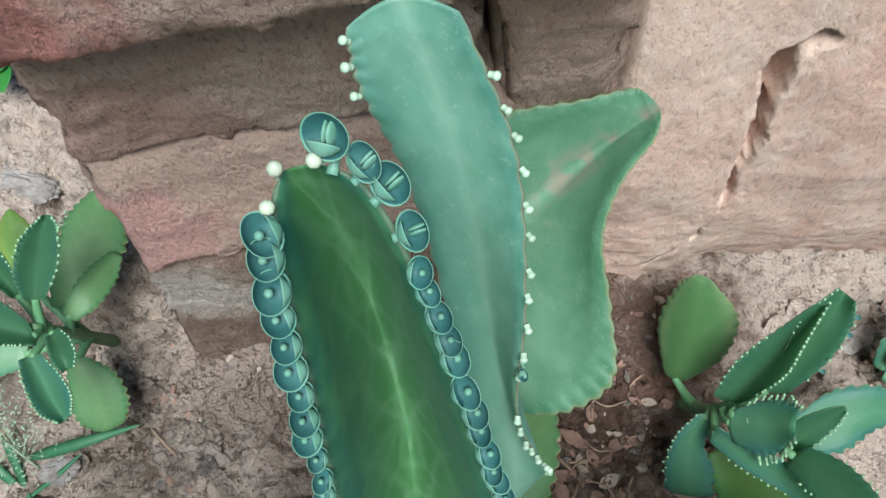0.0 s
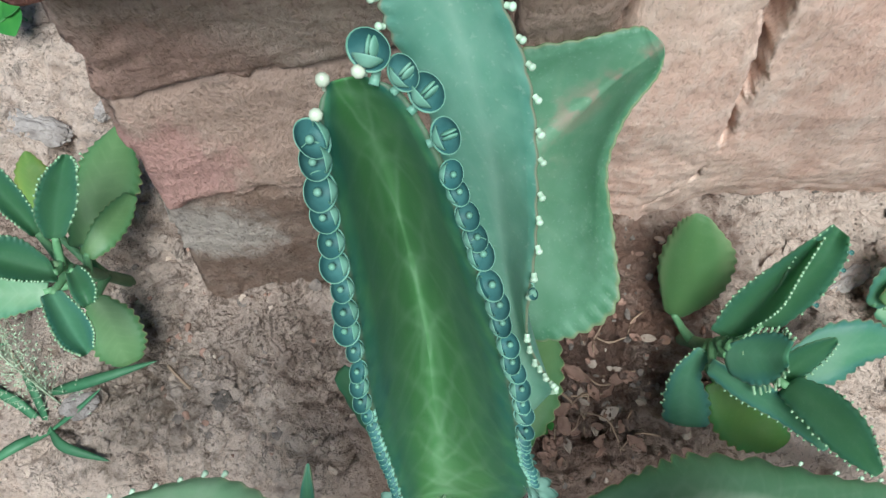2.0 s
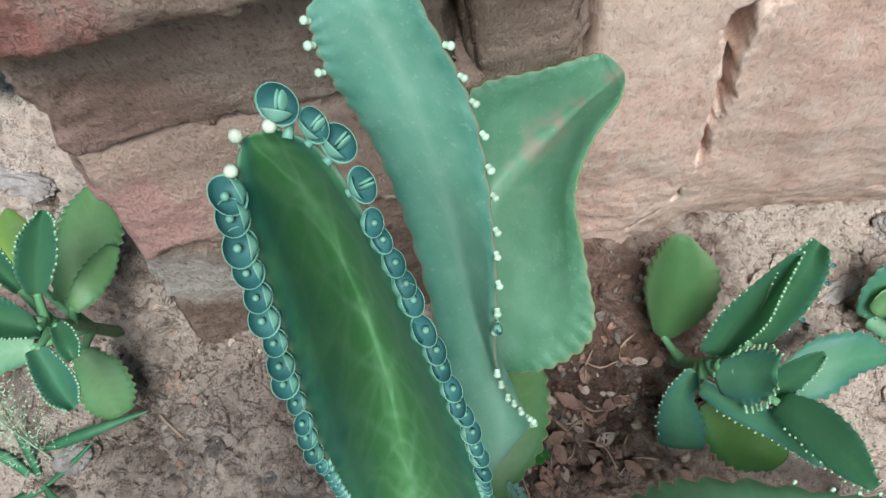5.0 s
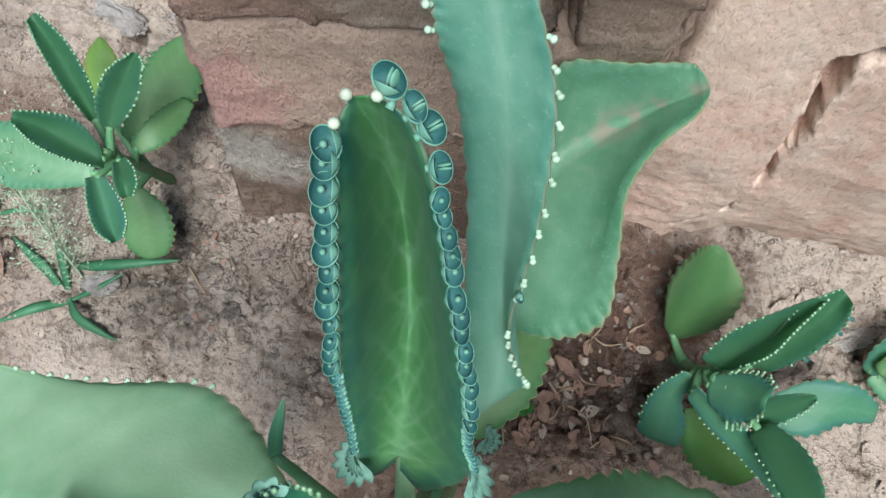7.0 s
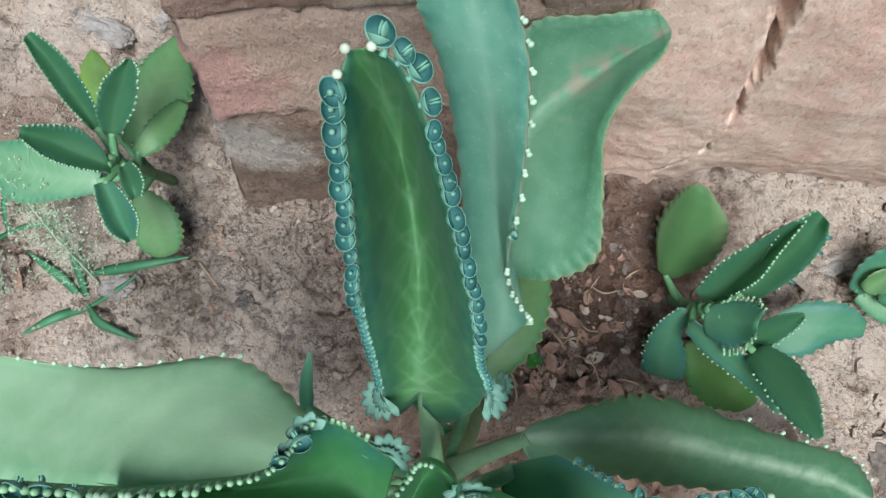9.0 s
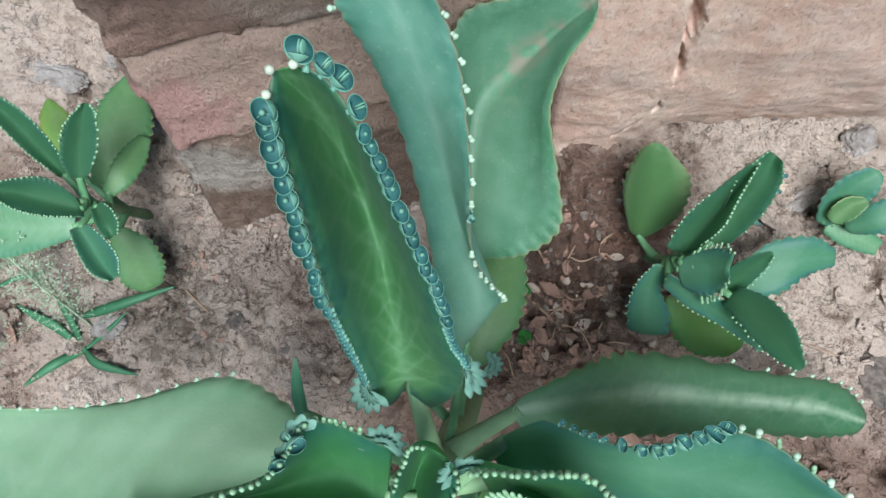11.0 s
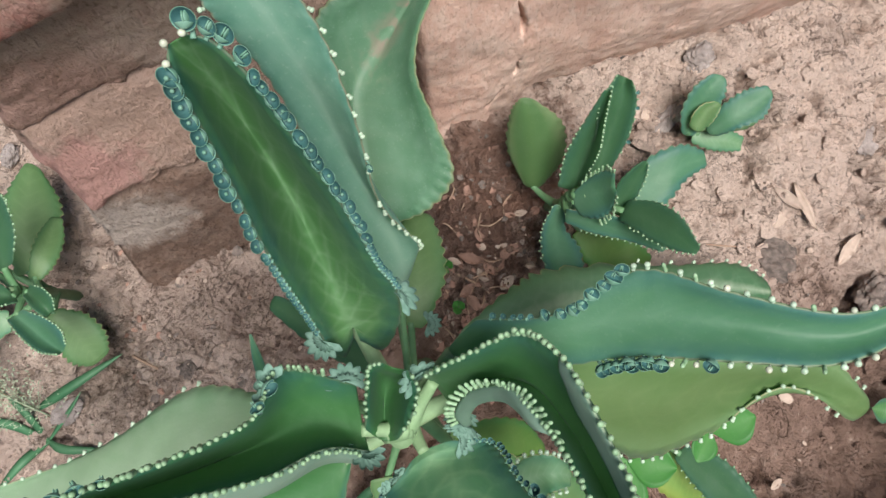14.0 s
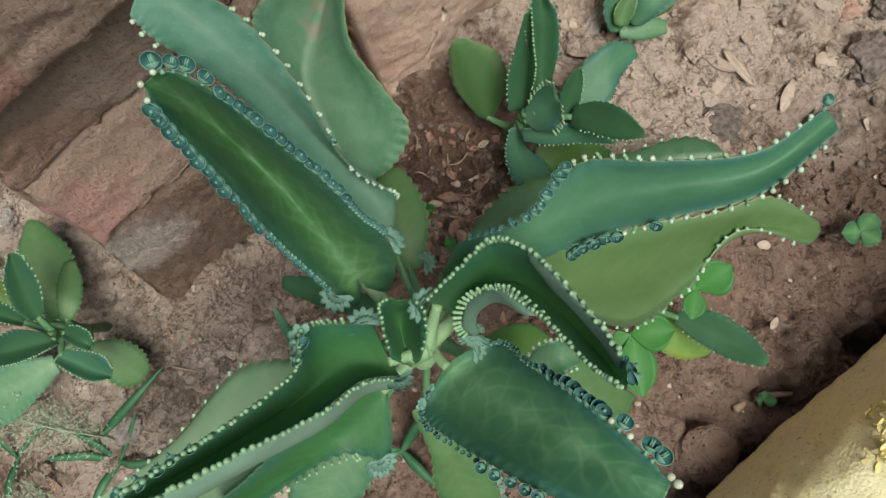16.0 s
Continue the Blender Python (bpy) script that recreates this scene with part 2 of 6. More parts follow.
def earth_material():
    m, nt, bsdf = material("clay_soil")
    pos = nt.nodes.new("ShaderNodeNewGeometry").outputs["Position"]
    sep = nt.nodes.new("ShaderNodeSeparateXYZ")
    nt.links.new(pos, sep.inputs[0])
    big, mid_, fine = noise_tex(nt, 9, 4), noise_tex(nt, 70, 6, 0.65), noise_tex(nt, 600, 5, 0.7)
    # paler soil towards +x; the darkening towards -y also paints in the log's shade
    slope = math_node(nt, "ADD", math_node(nt, "MULTIPLY", sep.outputs[0], 3.0), math_node(nt, "MULTIPLY", sep.outputs[1], 9.0))
    reach = nt.nodes.new("ShaderNodeVectorMath")
    reach.operation = "LENGTH"
    nt.links.new(pos, reach.inputs[0])
    slope = math_node(nt, "MULTIPLY", slope, ramp(nt, reach.outputs["Value"], [(0.4, (1, 1, 1)), (0.9, (0, 0, 0))]))
    side = math_node(nt, "ADD", slope, math_node(nt, "MULTIPLY", math_node(nt, "SUBTRACT", big, 0.5), 1.4))
    c = mix(nt, ramp(nt, side, [(0.15, (0, 0, 0)), (0.75, (1, 1, 1))]), (0.39, 0.268, 0.215), (0.76, 0.61, 0.52))
    bare = nt.nodes.new("ShaderNodeVectorMath")
    bare.operation = "DISTANCE"
    nt.links.new(pos, bare.inputs[0])
    bare.inputs[1].default_value = (-0.18, 0.015, 0.0)
    c = mix(nt, ramp(nt, math_node(nt, "ADD", bare.outputs["Value"], math_node(nt, "MULTIPLY", math_node(nt, "SUBTRACT", big, 0.5), 0.1)), [(0.08, (1, 1, 1)), (0.15, (0, 0, 0))]), c, (0.78, 0.63, 0.54))
    c = mix(nt, ramp(nt, mid_, [(0.34, (0.5, 0.5, 0.5)), (0.47, (0, 0, 0))]), c, (0.25, 0.16, 0.12))
    c = mix(nt, math_node(nt, "MULTIPLY", ramp(nt, mid_, [(0.58, (0, 0, 0)), (0.7, (1, 1, 1))]), 0.6), c, (0.66, 0.52, 0.44))
    grey = noise_tex(nt, 26, 5, 0.6)
    c = mix(nt, ramp(nt, grey, [(0.56, (0, 0, 0)), (0.68, (0.5, 0.5, 0.5))]), c, (0.27, 0.205, 0.17))
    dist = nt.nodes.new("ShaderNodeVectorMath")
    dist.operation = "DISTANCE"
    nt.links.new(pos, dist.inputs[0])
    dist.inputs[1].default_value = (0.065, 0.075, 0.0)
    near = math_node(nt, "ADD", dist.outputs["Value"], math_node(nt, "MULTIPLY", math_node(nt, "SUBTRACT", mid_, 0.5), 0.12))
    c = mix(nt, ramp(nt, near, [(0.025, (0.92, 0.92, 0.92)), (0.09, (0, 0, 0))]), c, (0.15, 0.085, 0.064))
    c = mix(nt, ramp(nt, fine, [(0.33, (0.4, 0.4, 0.4)), (0.42, (0, 0, 0))]), c, (0.2, 0.13, 0.1))
    c = mix(nt, ramp(nt, fine, [(0.6, (0, 0, 0)), (0.74, (0.4, 0.4, 0.4))]), c, (0.6, 0.47, 0.38))
    moss = nt.nodes.new("ShaderNodeVectorMath")
    moss.operation = "DISTANCE"
    nt.links.new(pos, moss.inputs[0])
    moss.inputs[1].default_value = (-0.195, 0.042, 0.0)
    patch = math_node(nt, "ADD", moss.outputs["Value"], math_node(nt, "MULTIPLY", math_node(nt, "SUBTRACT", mid_, 0.5), 0.2))
    c = mix(nt, ramp(nt, patch, [(0.0, (0.5, 0.5, 0.5)), (0.06, (0, 0, 0))]), c, (0.16, 0.13, 0.09))
    # the log's shade, painted into the soil as a round dark patch
    shade_by_log = nt.nodes.new("ShaderNodeVectorMath")
    shade_by_log.operation = "DISTANCE"
    nt.links.new(pos, shade_by_log.inputs[0])
    shade_by_log.inputs[1].default_value = (0.34, -0.14, 0.0)
    log_shade = math_node(nt, "ADD", shade_by_log.outputs["Value"], math_node(nt, "MULTIPLY", math_node(nt, "SUBTRACT", mid_, 0.5), 0.2))
    c = mix(nt, ramp(nt, log_shade, [(0.05, (0.7, 0.7, 0.7)), (0.16, (0, 0, 0))]), c, (0.17, 0.115, 0.09))
    # reddish crumbled earth between the mud wall and the small plant
    fallen = nt.nodes.new("ShaderNodeVectorMath")
    fallen.operation = "DISTANCE"
    nt.links.new(pos, fallen.inputs[0])
    fallen.inputs[1].default_value = (0.09, 0.115, 0.0)
    heap = math_node(nt, "ADD", fallen.outputs["Value"], math_node(nt, "MULTIPLY", math_node(nt, "SUBTRACT", mid_, 0.5), 0.14))
    c = mix(nt, ramp(nt, heap, [(0.02, (0.75, 0.75, 0.75)), (0.065, (0, 0, 0))]), c, (0.26, 0.155, 0.115))
    # darker flaky soil at the foot of the bricks
    foot = nt.nodes.new("ShaderNodeVectorMath")
    foot.operation = "DISTANCE"
    nt.links.new(pos, foot.inputs[0])
    foot.inputs[1].default_value = (-0.125, 0.09, 0.0)
    foot_patch = math_node(nt, "ADD", foot.outputs["Value"], math_node(nt, "MULTIPLY", math_node(nt, "SUBTRACT", mid_, 0.5), 0.16))
    c = mix(nt, ramp(nt, foot_patch, [(0.03, (0.4, 0.4, 0.4)), (0.075, (0, 0, 0))]), c, (0.19, 0.125, 0.1))
    # hairline cracks and pinholes
    web = noise_tex(nt, 48, 5, 0.6, distort=0.6)
    line = math_node(nt, "ABSOLUTE", math_node(nt, "SUBTRACT", web, 0.5))
    crack = math_node(nt, "MULTIPLY", ramp(nt, line, [(0.0, (1, 1, 1)), (0.02, (0, 0, 0))]), math_node(nt, "MAXIMUM", ramp(nt, grey, [(0.42, (0, 0, 0)), (0.52, (1, 1, 1))]), ramp(nt, foot_patch, [(0.03, (1, 1, 1)), (0.1, (0, 0, 0))])))
    cell = nt.nodes.new("ShaderNodeTexVoronoi")
    cell.inputs["Scale"].default_value = 210
    nt.links.new(pos, cell.inputs["Vector"])
    hole = math_node(nt, "MULTIPLY", ramp(nt, cell.outputs["Distance"], [(0.1, (1, 1, 1)), (0.26, (0, 0, 0))]), ramp(nt, mid_, [(0.46, (0, 0, 0)), (0.54, (1, 1, 1))]))
    dent = math_node(nt, "MAXIMUM", crack, hole)
    c = mix(nt, math_node(nt, "MULTIPLY", dent, 0.6), c, (0.1, 0.065, 0.05))
    nt.links.new(c, bsdf.inputs["Base Color"])
    bsdf.inputs["Roughness"].default_value = 0.95
    bsdf.inputs["Specular IOR Level"].default_value = 0.15
    h = math_node(nt, "ADD", mid_, math_node(nt, "MULTIPLY", fine, 0.8))
    bump(nt, bsdf, math_node(nt, "SUBTRACT", h, math_node(nt, "MULTIPLY", dent, 0.4)), 1.0, 0.007)
    return m


def brick_material(name, a, b, stain, streak=(80, 80, 190), relief=0.003, pits=0.6, bedding=0.4, tall=0.42, blotch=None):
    """Weathered brick: two clay tones, dusty stain, fine bedding streaks and pits."""
    m, nt, bsdf = material(name)
    pos = nt.nodes.new("ShaderNodeNewGeometry").outputs["Position"]
    mp = nt.nodes.new("ShaderNodeMapping")
    mp.inputs["Scale"].default_value = streak
    mp.inputs["Rotation"].default_value = (0, radians(6), 0)
    nt.links.new(pos, mp.inputs["Vector"])
    lines = noise_tex(nt, 1.0, 6, 0.7, mp.outputs[0], 0.4)
    flat = nt.nodes.new("ShaderNodeMapping")
    flat.inputs["Scale"].default_value = (1, 1, tall)
    nt.links.new(pos, flat.inputs["Vector"])
    grain = flat.outputs[0]
    big, mid_, fine = noise_tex(nt, 22, 4, vec=grain), noise_tex(nt, 120, 5, 0.65, grain), noise_tex(nt, 620, 5, 0.75, grain)
    c = mix(nt, ramp(nt, big, [(0.38, (0, 0, 0)), (0.62, (1, 1, 1))]), a, b)
    c = mix(nt, ramp(nt, mid_, [(0.45, (0, 0, 0)), (0.7, (0.8, 0.8, 0.8))]), c, stain)
    if blotch:
        away = nt.nodes.new("ShaderNodeVectorMath")
        away.operation = "DISTANCE"
        nt.links.new(pos, away.inputs[0])
        away.inputs[1].default_value = blotch[0]
        far = math_node(nt, "ADD", away.outputs["Value"], math_node(nt, "MULTIPLY", math_node(nt, "SUBTRACT", mid_, 0.5), 0.05))
        c = mix(nt, ramp(nt, far, [(blotch[1] * 0.6, (0.9, 0.9, 0.9)), (blotch[1], (0, 0, 0))]), c, blotch[2])
    c = mix(nt, ramp(nt, lines, [(0.3, (0.9 * bedding, 0.9 * bedding, 0.9 * bedding)), (0.42, (0, 0, 0))]), c, (0.16, 0.1, 0.075))
    c = mix(nt, ramp(nt, fine, [(0.34, (pits, pits, pits)), (0.47, (0, 0, 0))]), c, (0.13, 0.08, 0.06))
    nt.links.new(c, bsdf.inputs["Base Color"])
    bsdf.inputs["Roughness"].default_value = 0.95
    bsdf.inputs["Specular IOR Level"].default_value = 0.12
    h = math_node(nt, "ADD", math_node(nt, "MULTIPLY", lines, bedding), math_node(nt, "ADD", mid_, math_node(nt, "MULTIPLY", fine, 0.55)))
    bump(nt, bsdf, h, 1.0, relief)
    return m


soil = earth_material()
brick_brown = brick_material("brick_brown", (0.44, 0.33, 0.27), (0.5, 0.39, 0.325), (0.43, 0.3, 0.245), relief=0.006, pits=0.6, bedding=0.32, blotch=((-0.105, 0.145, 0.215), 0.05, (0.47, 0.3, 0.245)))
brick_pink = brick_material("brick_pink", (0.445, 0.312, 0.25), (0.42, 0.3, 0.24), (0.48, 0.35, 0.29), relief=0.005, pits=0.5, bedding=0.25, blotch=((-0.118, 0.13, 0.165), 0.036, (0.5, 0.29, 0.255)))
brick_red = brick_material("brick_red", (0.46, 0.33, 0.27), (0.47, 0.34, 0.285), (0.52, 0.39, 0.32), relief=0.006, pits=0.65, bedding=0.3, blotch=((-0.11, 0.14, 0.315), 0.055, (0.46, 0.2, 0.17)))
# brown base darkened to carry the overhang's shade; the salt blotch is its own
brick_grey = brick_material("brick_grey_salted", (0.32, 0.22, 0.17), (0.28, 0.185, 0.14), (0.4, 0.3, 0.245), relief=0.008, pits=0.7, bedding=0.25, blotch=((-0.122, 0.112, 0.1), 0.042, (0.62, 0.54, 0.475)))
mud = brick_material("mud_plaster", (0.62, 0.46, 0.38), (0.58, 0.385, 0.31), (0.66, 0.52, 0.44), (60, 60, 40), relief=0.0014, pits=0.4, bedding=0.05, tall=0.35)


def log_material():
    """Sun-bleached yellow crust with greenish bloom, scuffs and dark pits."""
    m, nt, bsdf = material("log_yellow")
    big, mid_, fine = noise_tex(nt, 20, 4), noise_tex(nt, 95, 5, 0.65), noise_tex(nt, 420, 5, 0.7)
    c = mix(nt, ramp(nt, big, [(0.4, (0, 0, 0)), (0.62, (1, 1, 1))]), (0.93, 0.82, 0.44), (0.86, 0.79, 0.5))
    c = mix(nt, ramp(nt, mid_, [(0.54, (0, 0, 0)), (0.7, (0.8, 0.8, 0.8))]), c, (0.78, 0.66, 0.34))
    c = mix(nt, ramp(nt, mid_, [(0.3, (0.7, 0.7, 0.7)), (0.37, (0, 0, 0))]), c, (0.36, 0.28, 0.16))
    c = mix(nt, ramp(nt, fine, [(0.33, (0.8, 0.8, 0.8)), (0.42, (0, 0, 0))]), c, (0.4, 0.31, 0.18))
    nt.links.new(c, bsdf.inputs["Base Color"])
    bsdf.inputs["Roughness"].default_value = 0.85
    bsdf.inputs["Specular IOR Level"].default_value = 0.2
    bump(nt, bsdf, math_node(nt, "ADD", mid_, math_node(nt, "MULTIPLY", fine, 0.5)), 0.7, 0.003)
    return m


log_yellow = log_material()
flake_yellow = plain_material("flake_yellow", (0.8, 0.68, 0.25), (0.85, 0.75, 0.42), 200, 0.7)


# ---- builders ----
def mesh(name, verts, faces, mats, uvs=None, index=None, smooth=True):
    me = bpy.data.meshes.new(name)
    me.from_pydata([tuple(v) for v in verts], [], faces)
    for m in (mats if isinstance(mats, (list, tuple)) else [mats]):
        me.materials.append(m)
    if smooth:
        me.polygons.foreach_set("use_smooth", [True] * len(me.polygons))
    if index is not None:
        me.polygons.foreach_set("material_index", index)
    if uvs is not None:
        lay = me.uv_layers.new(name="UVMap")
        idx = np.empty(len(me.loops), dtype=np.int32)
        me.loops.foreach_get("vertex_index", idx)
        lay.data.foreach_set("uv", np.asarray(uvs, dtype=np.float32)[idx].ravel())
    me.update()
    return me


def part(name, data, parent, label="", m=None):
    ob = new(name, data)
    ob.parent = parent
    if m is not None:
        ob.matrix_basis = m
    return tagged(ob, label=label) if label else ob


def thing(name, at, label, category, group="", kind=""):
    ob = new(name)
    ob.location = at
    ob.empty_display_size = 0.01
    return tagged(ob, label, category, group, kind)


def spline(points, n):
    """n points on a smooth curve through the control points."""
    p = np.asarray(points, float)
    p = np.vstack([2 * p[0] - p[1], p, 2 * p[-1] - p[-2]])
    u = np.linspace(0, len(p) - 3 - 1e-9, n)
    i = u.astype(int)
    f = (u - i)[:, None]
    a, b, c, d = p[i], p[i + 1], p[i + 2], p[i + 3]
    return 0.5 * (2 * b + (c - a) * f + (2 * a - 5 * b + 4 * c - d) * f**2 + (3 * b - a - 3 * c + d) * f**3)


def unit(v):
    return v / np.maximum(np.linalg.norm(v, axis=-1, keepdims=True), 1e-9)


def tube(points, radii, sides=8, steps=14):
    """A round tapered tube along a smooth curve, closed at both ends."""
    c = spline(points, steps)
    r = np.interp(np.linspace(0, 1, steps), np.linspace(0, 1, len(radii)), radii)
    t = unit(np.gradient(c, axis=0))
    ref = np.array([0.31, 0.87, 0.2])
    a = unit(np.cross(t, ref))
    b = np.cross(t, a)
    ang = np.arange(sides) * 2 * math.pi / sides
    v = c[:, None] + r[:, None, None] * (np.cos(ang)[None, :, None] * a[:, None] + np.sin(ang)[None, :, None] * b[:, None])
    verts = list(v.reshape(-1, 3)) + [c[0], c[-1]]
    f = [(i * sides + j, i * sides + (j + 1) % sides, (i + 1) * sides + (j + 1) % sides, (i + 1) * sides + j) for i in range(steps - 1) for j in range(sides)]
    k = steps * sides
    f += [(k, (j + 1) % sides, j) for j in range(sides)] + [(k + 1, k - sides + j, k - sides + (j + 1) % sides) for j in range(sides)]
    return verts, f


def tube_mesh(name, points, radii, mat, sides=8, steps=14):
    return mesh(name, *tube(points, radii, sides, steps), mat)


# Small shapes along the leaf margins, each built once.
def cup(radius, depth, lean, turn, seg=14, rings=5, hinge=0.95):
    """One round cupped leaflet near the origin, leaning out from the axis z, with a thin pale rim."""
    m = Matrix.Rotation(turn, 4, "Z") @ Matrix.Rotation(lean, 4, "X") @ Matrix.Translation((0, radius * hinge, 0))
    steps = [0.935 * i / (rings - 1) for i in range(rings)] + [1.0]
    pts, faces = [], []
    for side in (0, 1):
        for t in steps:
            for j in range(seg):
                a = 2 * math.pi * j / seg
                x, y = radius * t * math.cos(a), radius * t * math.sin(a) * (0.92 if math.sin(a) > 0 else 1.0)
                z = depth * t**2 - side * radius * 0.14 * (1 - 0.6 * t)
                pts.append(m @ Vector((x, y, z)))
    n = (rings + 1) * seg
    for s in (0, 1):
        for i in range(rings):
            for j in range(seg):
                q = (s * n + i * seg + j, s * n + i * seg + (j + 1) % seg, s * n + (i + 1) * seg + (j + 1) % seg, s * n + (i + 1) * seg + j)
                faces.append((q if s == 0 else q[::-1], 1 if i == rings - 1 or (s and i > 0) else 0))
    for j in range(seg):
        faces.append(((rings * seg + j, rings * seg + (j + 1) % seg, n + rings * seg + (j + 1) % seg, n + rings * seg + j), 1))
    return pts, faces


def bead_points(radius, length, seg=8, rings=7, stalk=0.3):
    pts, faces = [], []
    for i in range(rings + 1):
        t = i / rings
        r = radius * (stalk if t < 0.4 else math.sqrt(max(0.0, 1 - ((t - 0.68) / 0.33) ** 2)))
        pts += [(r * math.cos(2 * math.pi * j / seg), r * math.sin(2 * math.pi * j / seg), length * t) for j in range(seg)]
    faces = [(i * seg + j, i * seg + (j + 1) % seg, (i + 1) * seg + (j + 1) % seg, (i + 1) * seg + j) for i in range(rings) for j in range(seg)]
    faces.append(tuple(rings * seg + j for j in range(seg)))
    return pts, faces


def join(pieces):
    verts, faces, index = [], [], []
    for pts, fs in pieces:
        k = len(verts)
        verts += pts
        for q, mi in fs:
            faces.append(tuple(a + k for a in q))
            index.append(mi)
    return verts, faces, index


def bulb(radius, length, at, lean):
    """A small pointed bud standing at a point of a plantlet."""
    m = Matrix.Translation(at) @ Matrix.Rotation(lean, 4, "X")
    pts, faces = bead_points(radius, length, 8, 7, 0.7)
    return [m @ Vector(p) for p in pts], [(q, 1) for q in faces]


def blade_points(length, width, height, at, turn, seg=10, rings=6):
    """A narrow upright leaflet, thickest in its middle, standing over the axis y."""
    m = Matrix.Translation(at) @ Matrix.Rotation(turn, 4, "Y")
    pts = []
    for i in range(rings + 1):
        a = math.pi * (0.04 + 0.92 * i / rings)
        for j in range(seg):
            b = 2 * math.pi * j / seg
            pts.append(m @ Vector((width * math.sin(a) * math.cos(b), -length * math.cos(a), height * (0.5 + 0.5 * math.sin(a) * math.sin(b)))))
    faces = [((i * seg + j, i * seg + (j + 1) % seg, (i + 1) * seg + (j + 1) % seg, (i + 1) * seg + j), 1) for i in range(rings) for j in range(seg)]
    faces += [(tuple(range(seg))[::-1], 1), (tuple(rings * seg + j for j in range(seg)), 1)]
    return pts, faces


def plantlet_mesh(name, outer, second, lean, out=0.0, stand=84, pair=False):
    """A tiny plant on the margin: a large cupped leaf lying outwards, a smaller one bent over its foot and a bud or a pair of upright leaflets between them."""
    pieces = [cup(outer, outer * 0.55, lean, 0, 20, 7, 0.84)]
    if second:
        pts, faces = cup(outer * second, outer * second * 0.55, radians(stand), math.pi, 18, 6, 0.9)
        pieces.append(([p + Vector((0, -outer * 0.18, outer * 0.22)) for p in pts], faces))
    if pair:
        for k in (-1, 1):
            pieces.append(blade_points(outer * 0.5, outer * 0.11, outer * 0.75, (k * outer * 0.2, outer * 0.74, outer * 0.1), radians(-10) * k))
    else:
        pieces.append(bulb(outer * 0.22, outer * 0.95, (0, outer * 0.62, outer * 0.05), radians(-16)))
    pieces = [([Vector(p) + Vector((0, out, outer * 0.3)) for p in pts], f) for pts, f in pieces]
    v, f = tube([(0, -0.0006, 0), (0, out * 0.5, -outer * 0.1), (0, out, outer * 0.32)], [0.0006, 0.0005, 0.0006], 6, 6)
    pieces.append(([tuple(p) for p in v], [(q, 1) for q in f]))
    v, f, i = join(pieces)
    return mesh(name, v, f, [cup_blue, cup_rim], index=i)


def rosette_mesh(name, lobes, size, layers=2):
    """A small fan-shaped tuft: cupped, deeply lobed leaflets in layers, each lobe with a keel and a pointed tip."""
    pieces = []
    for layer in range(layers):
        span, radius = radians(230 - 60 * layer), size * (1 - 0.32 * layer)
        m = Matrix.Rotation(radians(14 + 26 * layer), 4, "X")
        n, rings = lobes * 6, 5
        pts, faces = [], []
        for face in (1, -1):
            for i in range(rings + 1):
                for j in range(n + 1):
                    t = j / n
                    a = (t - 0.5) * span + math.pi / 2
                    tooth = abs(((t * lobes) % 1.0) * 2 - 1)
                    r = radius * (i / rings) * (1 - 0.26 * tooth**1.4 * (i / rings) ** 2)
                    z = radius * (0.3 * (i / rings) ** 2 - 0.09 * tooth * (i / rings)) + face * radius * 0.02
                    pts.append(tuple(m @ Vector((r * math.cos(a), r * math.sin(a), z))))
        w = n + 1
        k = w * (rings + 1)
        for i in range(rings):
            for j in range(n):
                q = (i * w + j, i * w + j + 1, (i + 1) * w + j + 1, (i + 1) * w + j)
                faces += [(q[::-1], 0), (tuple(c + k for c in q), 0)]
        faces += [((rings * w + j, rings * w + j + 1, k + rings * w + j + 1, k + rings * w + j), 0) for j in range(n)]
        pieces.append((pts, faces))
    v, f, _ = join(pieces)
    return mesh(name, v, f, rosette_grey)


small = {
    "c": ("plantlet", plantlet_mesh("plantlet_open", 0.0020, 0.82, radians(36), 0.0004, 80, True)),
    "s": ("plantlet", plantlet_mesh("plantlet_cupped", 0.0023, 0.68, radians(14), 0.0005, 102)),
    "p": ("plantlet", plantlet_mesh("plantlet_pair", 0.0021, 0.9, radians(46), 0.0006, 72, True)),
    "P": ("plantlet", plantlet_mesh("plantlet_stalked", 0.0023, 0.68, radians(20), 0.0014, 102, True)),
    "t": ("plantlet", plantlet_mesh("plantlet_tiny", 0.00105, 0.0, radians(16), 0.0004)),
    "w": ("bud", mesh("bud_white", *bead_points(0.00098, 0.0034), bud_white)),
    "b": ("bud", mesh("bud_pale", *bead_points(0.00072, 0.0037, 10, 9, 0.95), bead_green)),
    "d": ("bud", mesh("bud_tooth", *bead_points(0.00062, 0.0015, 8, 6, 0.7), bead_green)),
    "m": ("bud", mesh("bud_small", *bead_points(0.00092, 0.0022, 10, 8, 0.75), bud_cream)),
    "r": ("rosette", rosette_mesh("rosette", 8, 0.0068, 3)),
    "q": ("rosette", rosette_mesh("rosette_tiny", 5, 0.0036)),
}


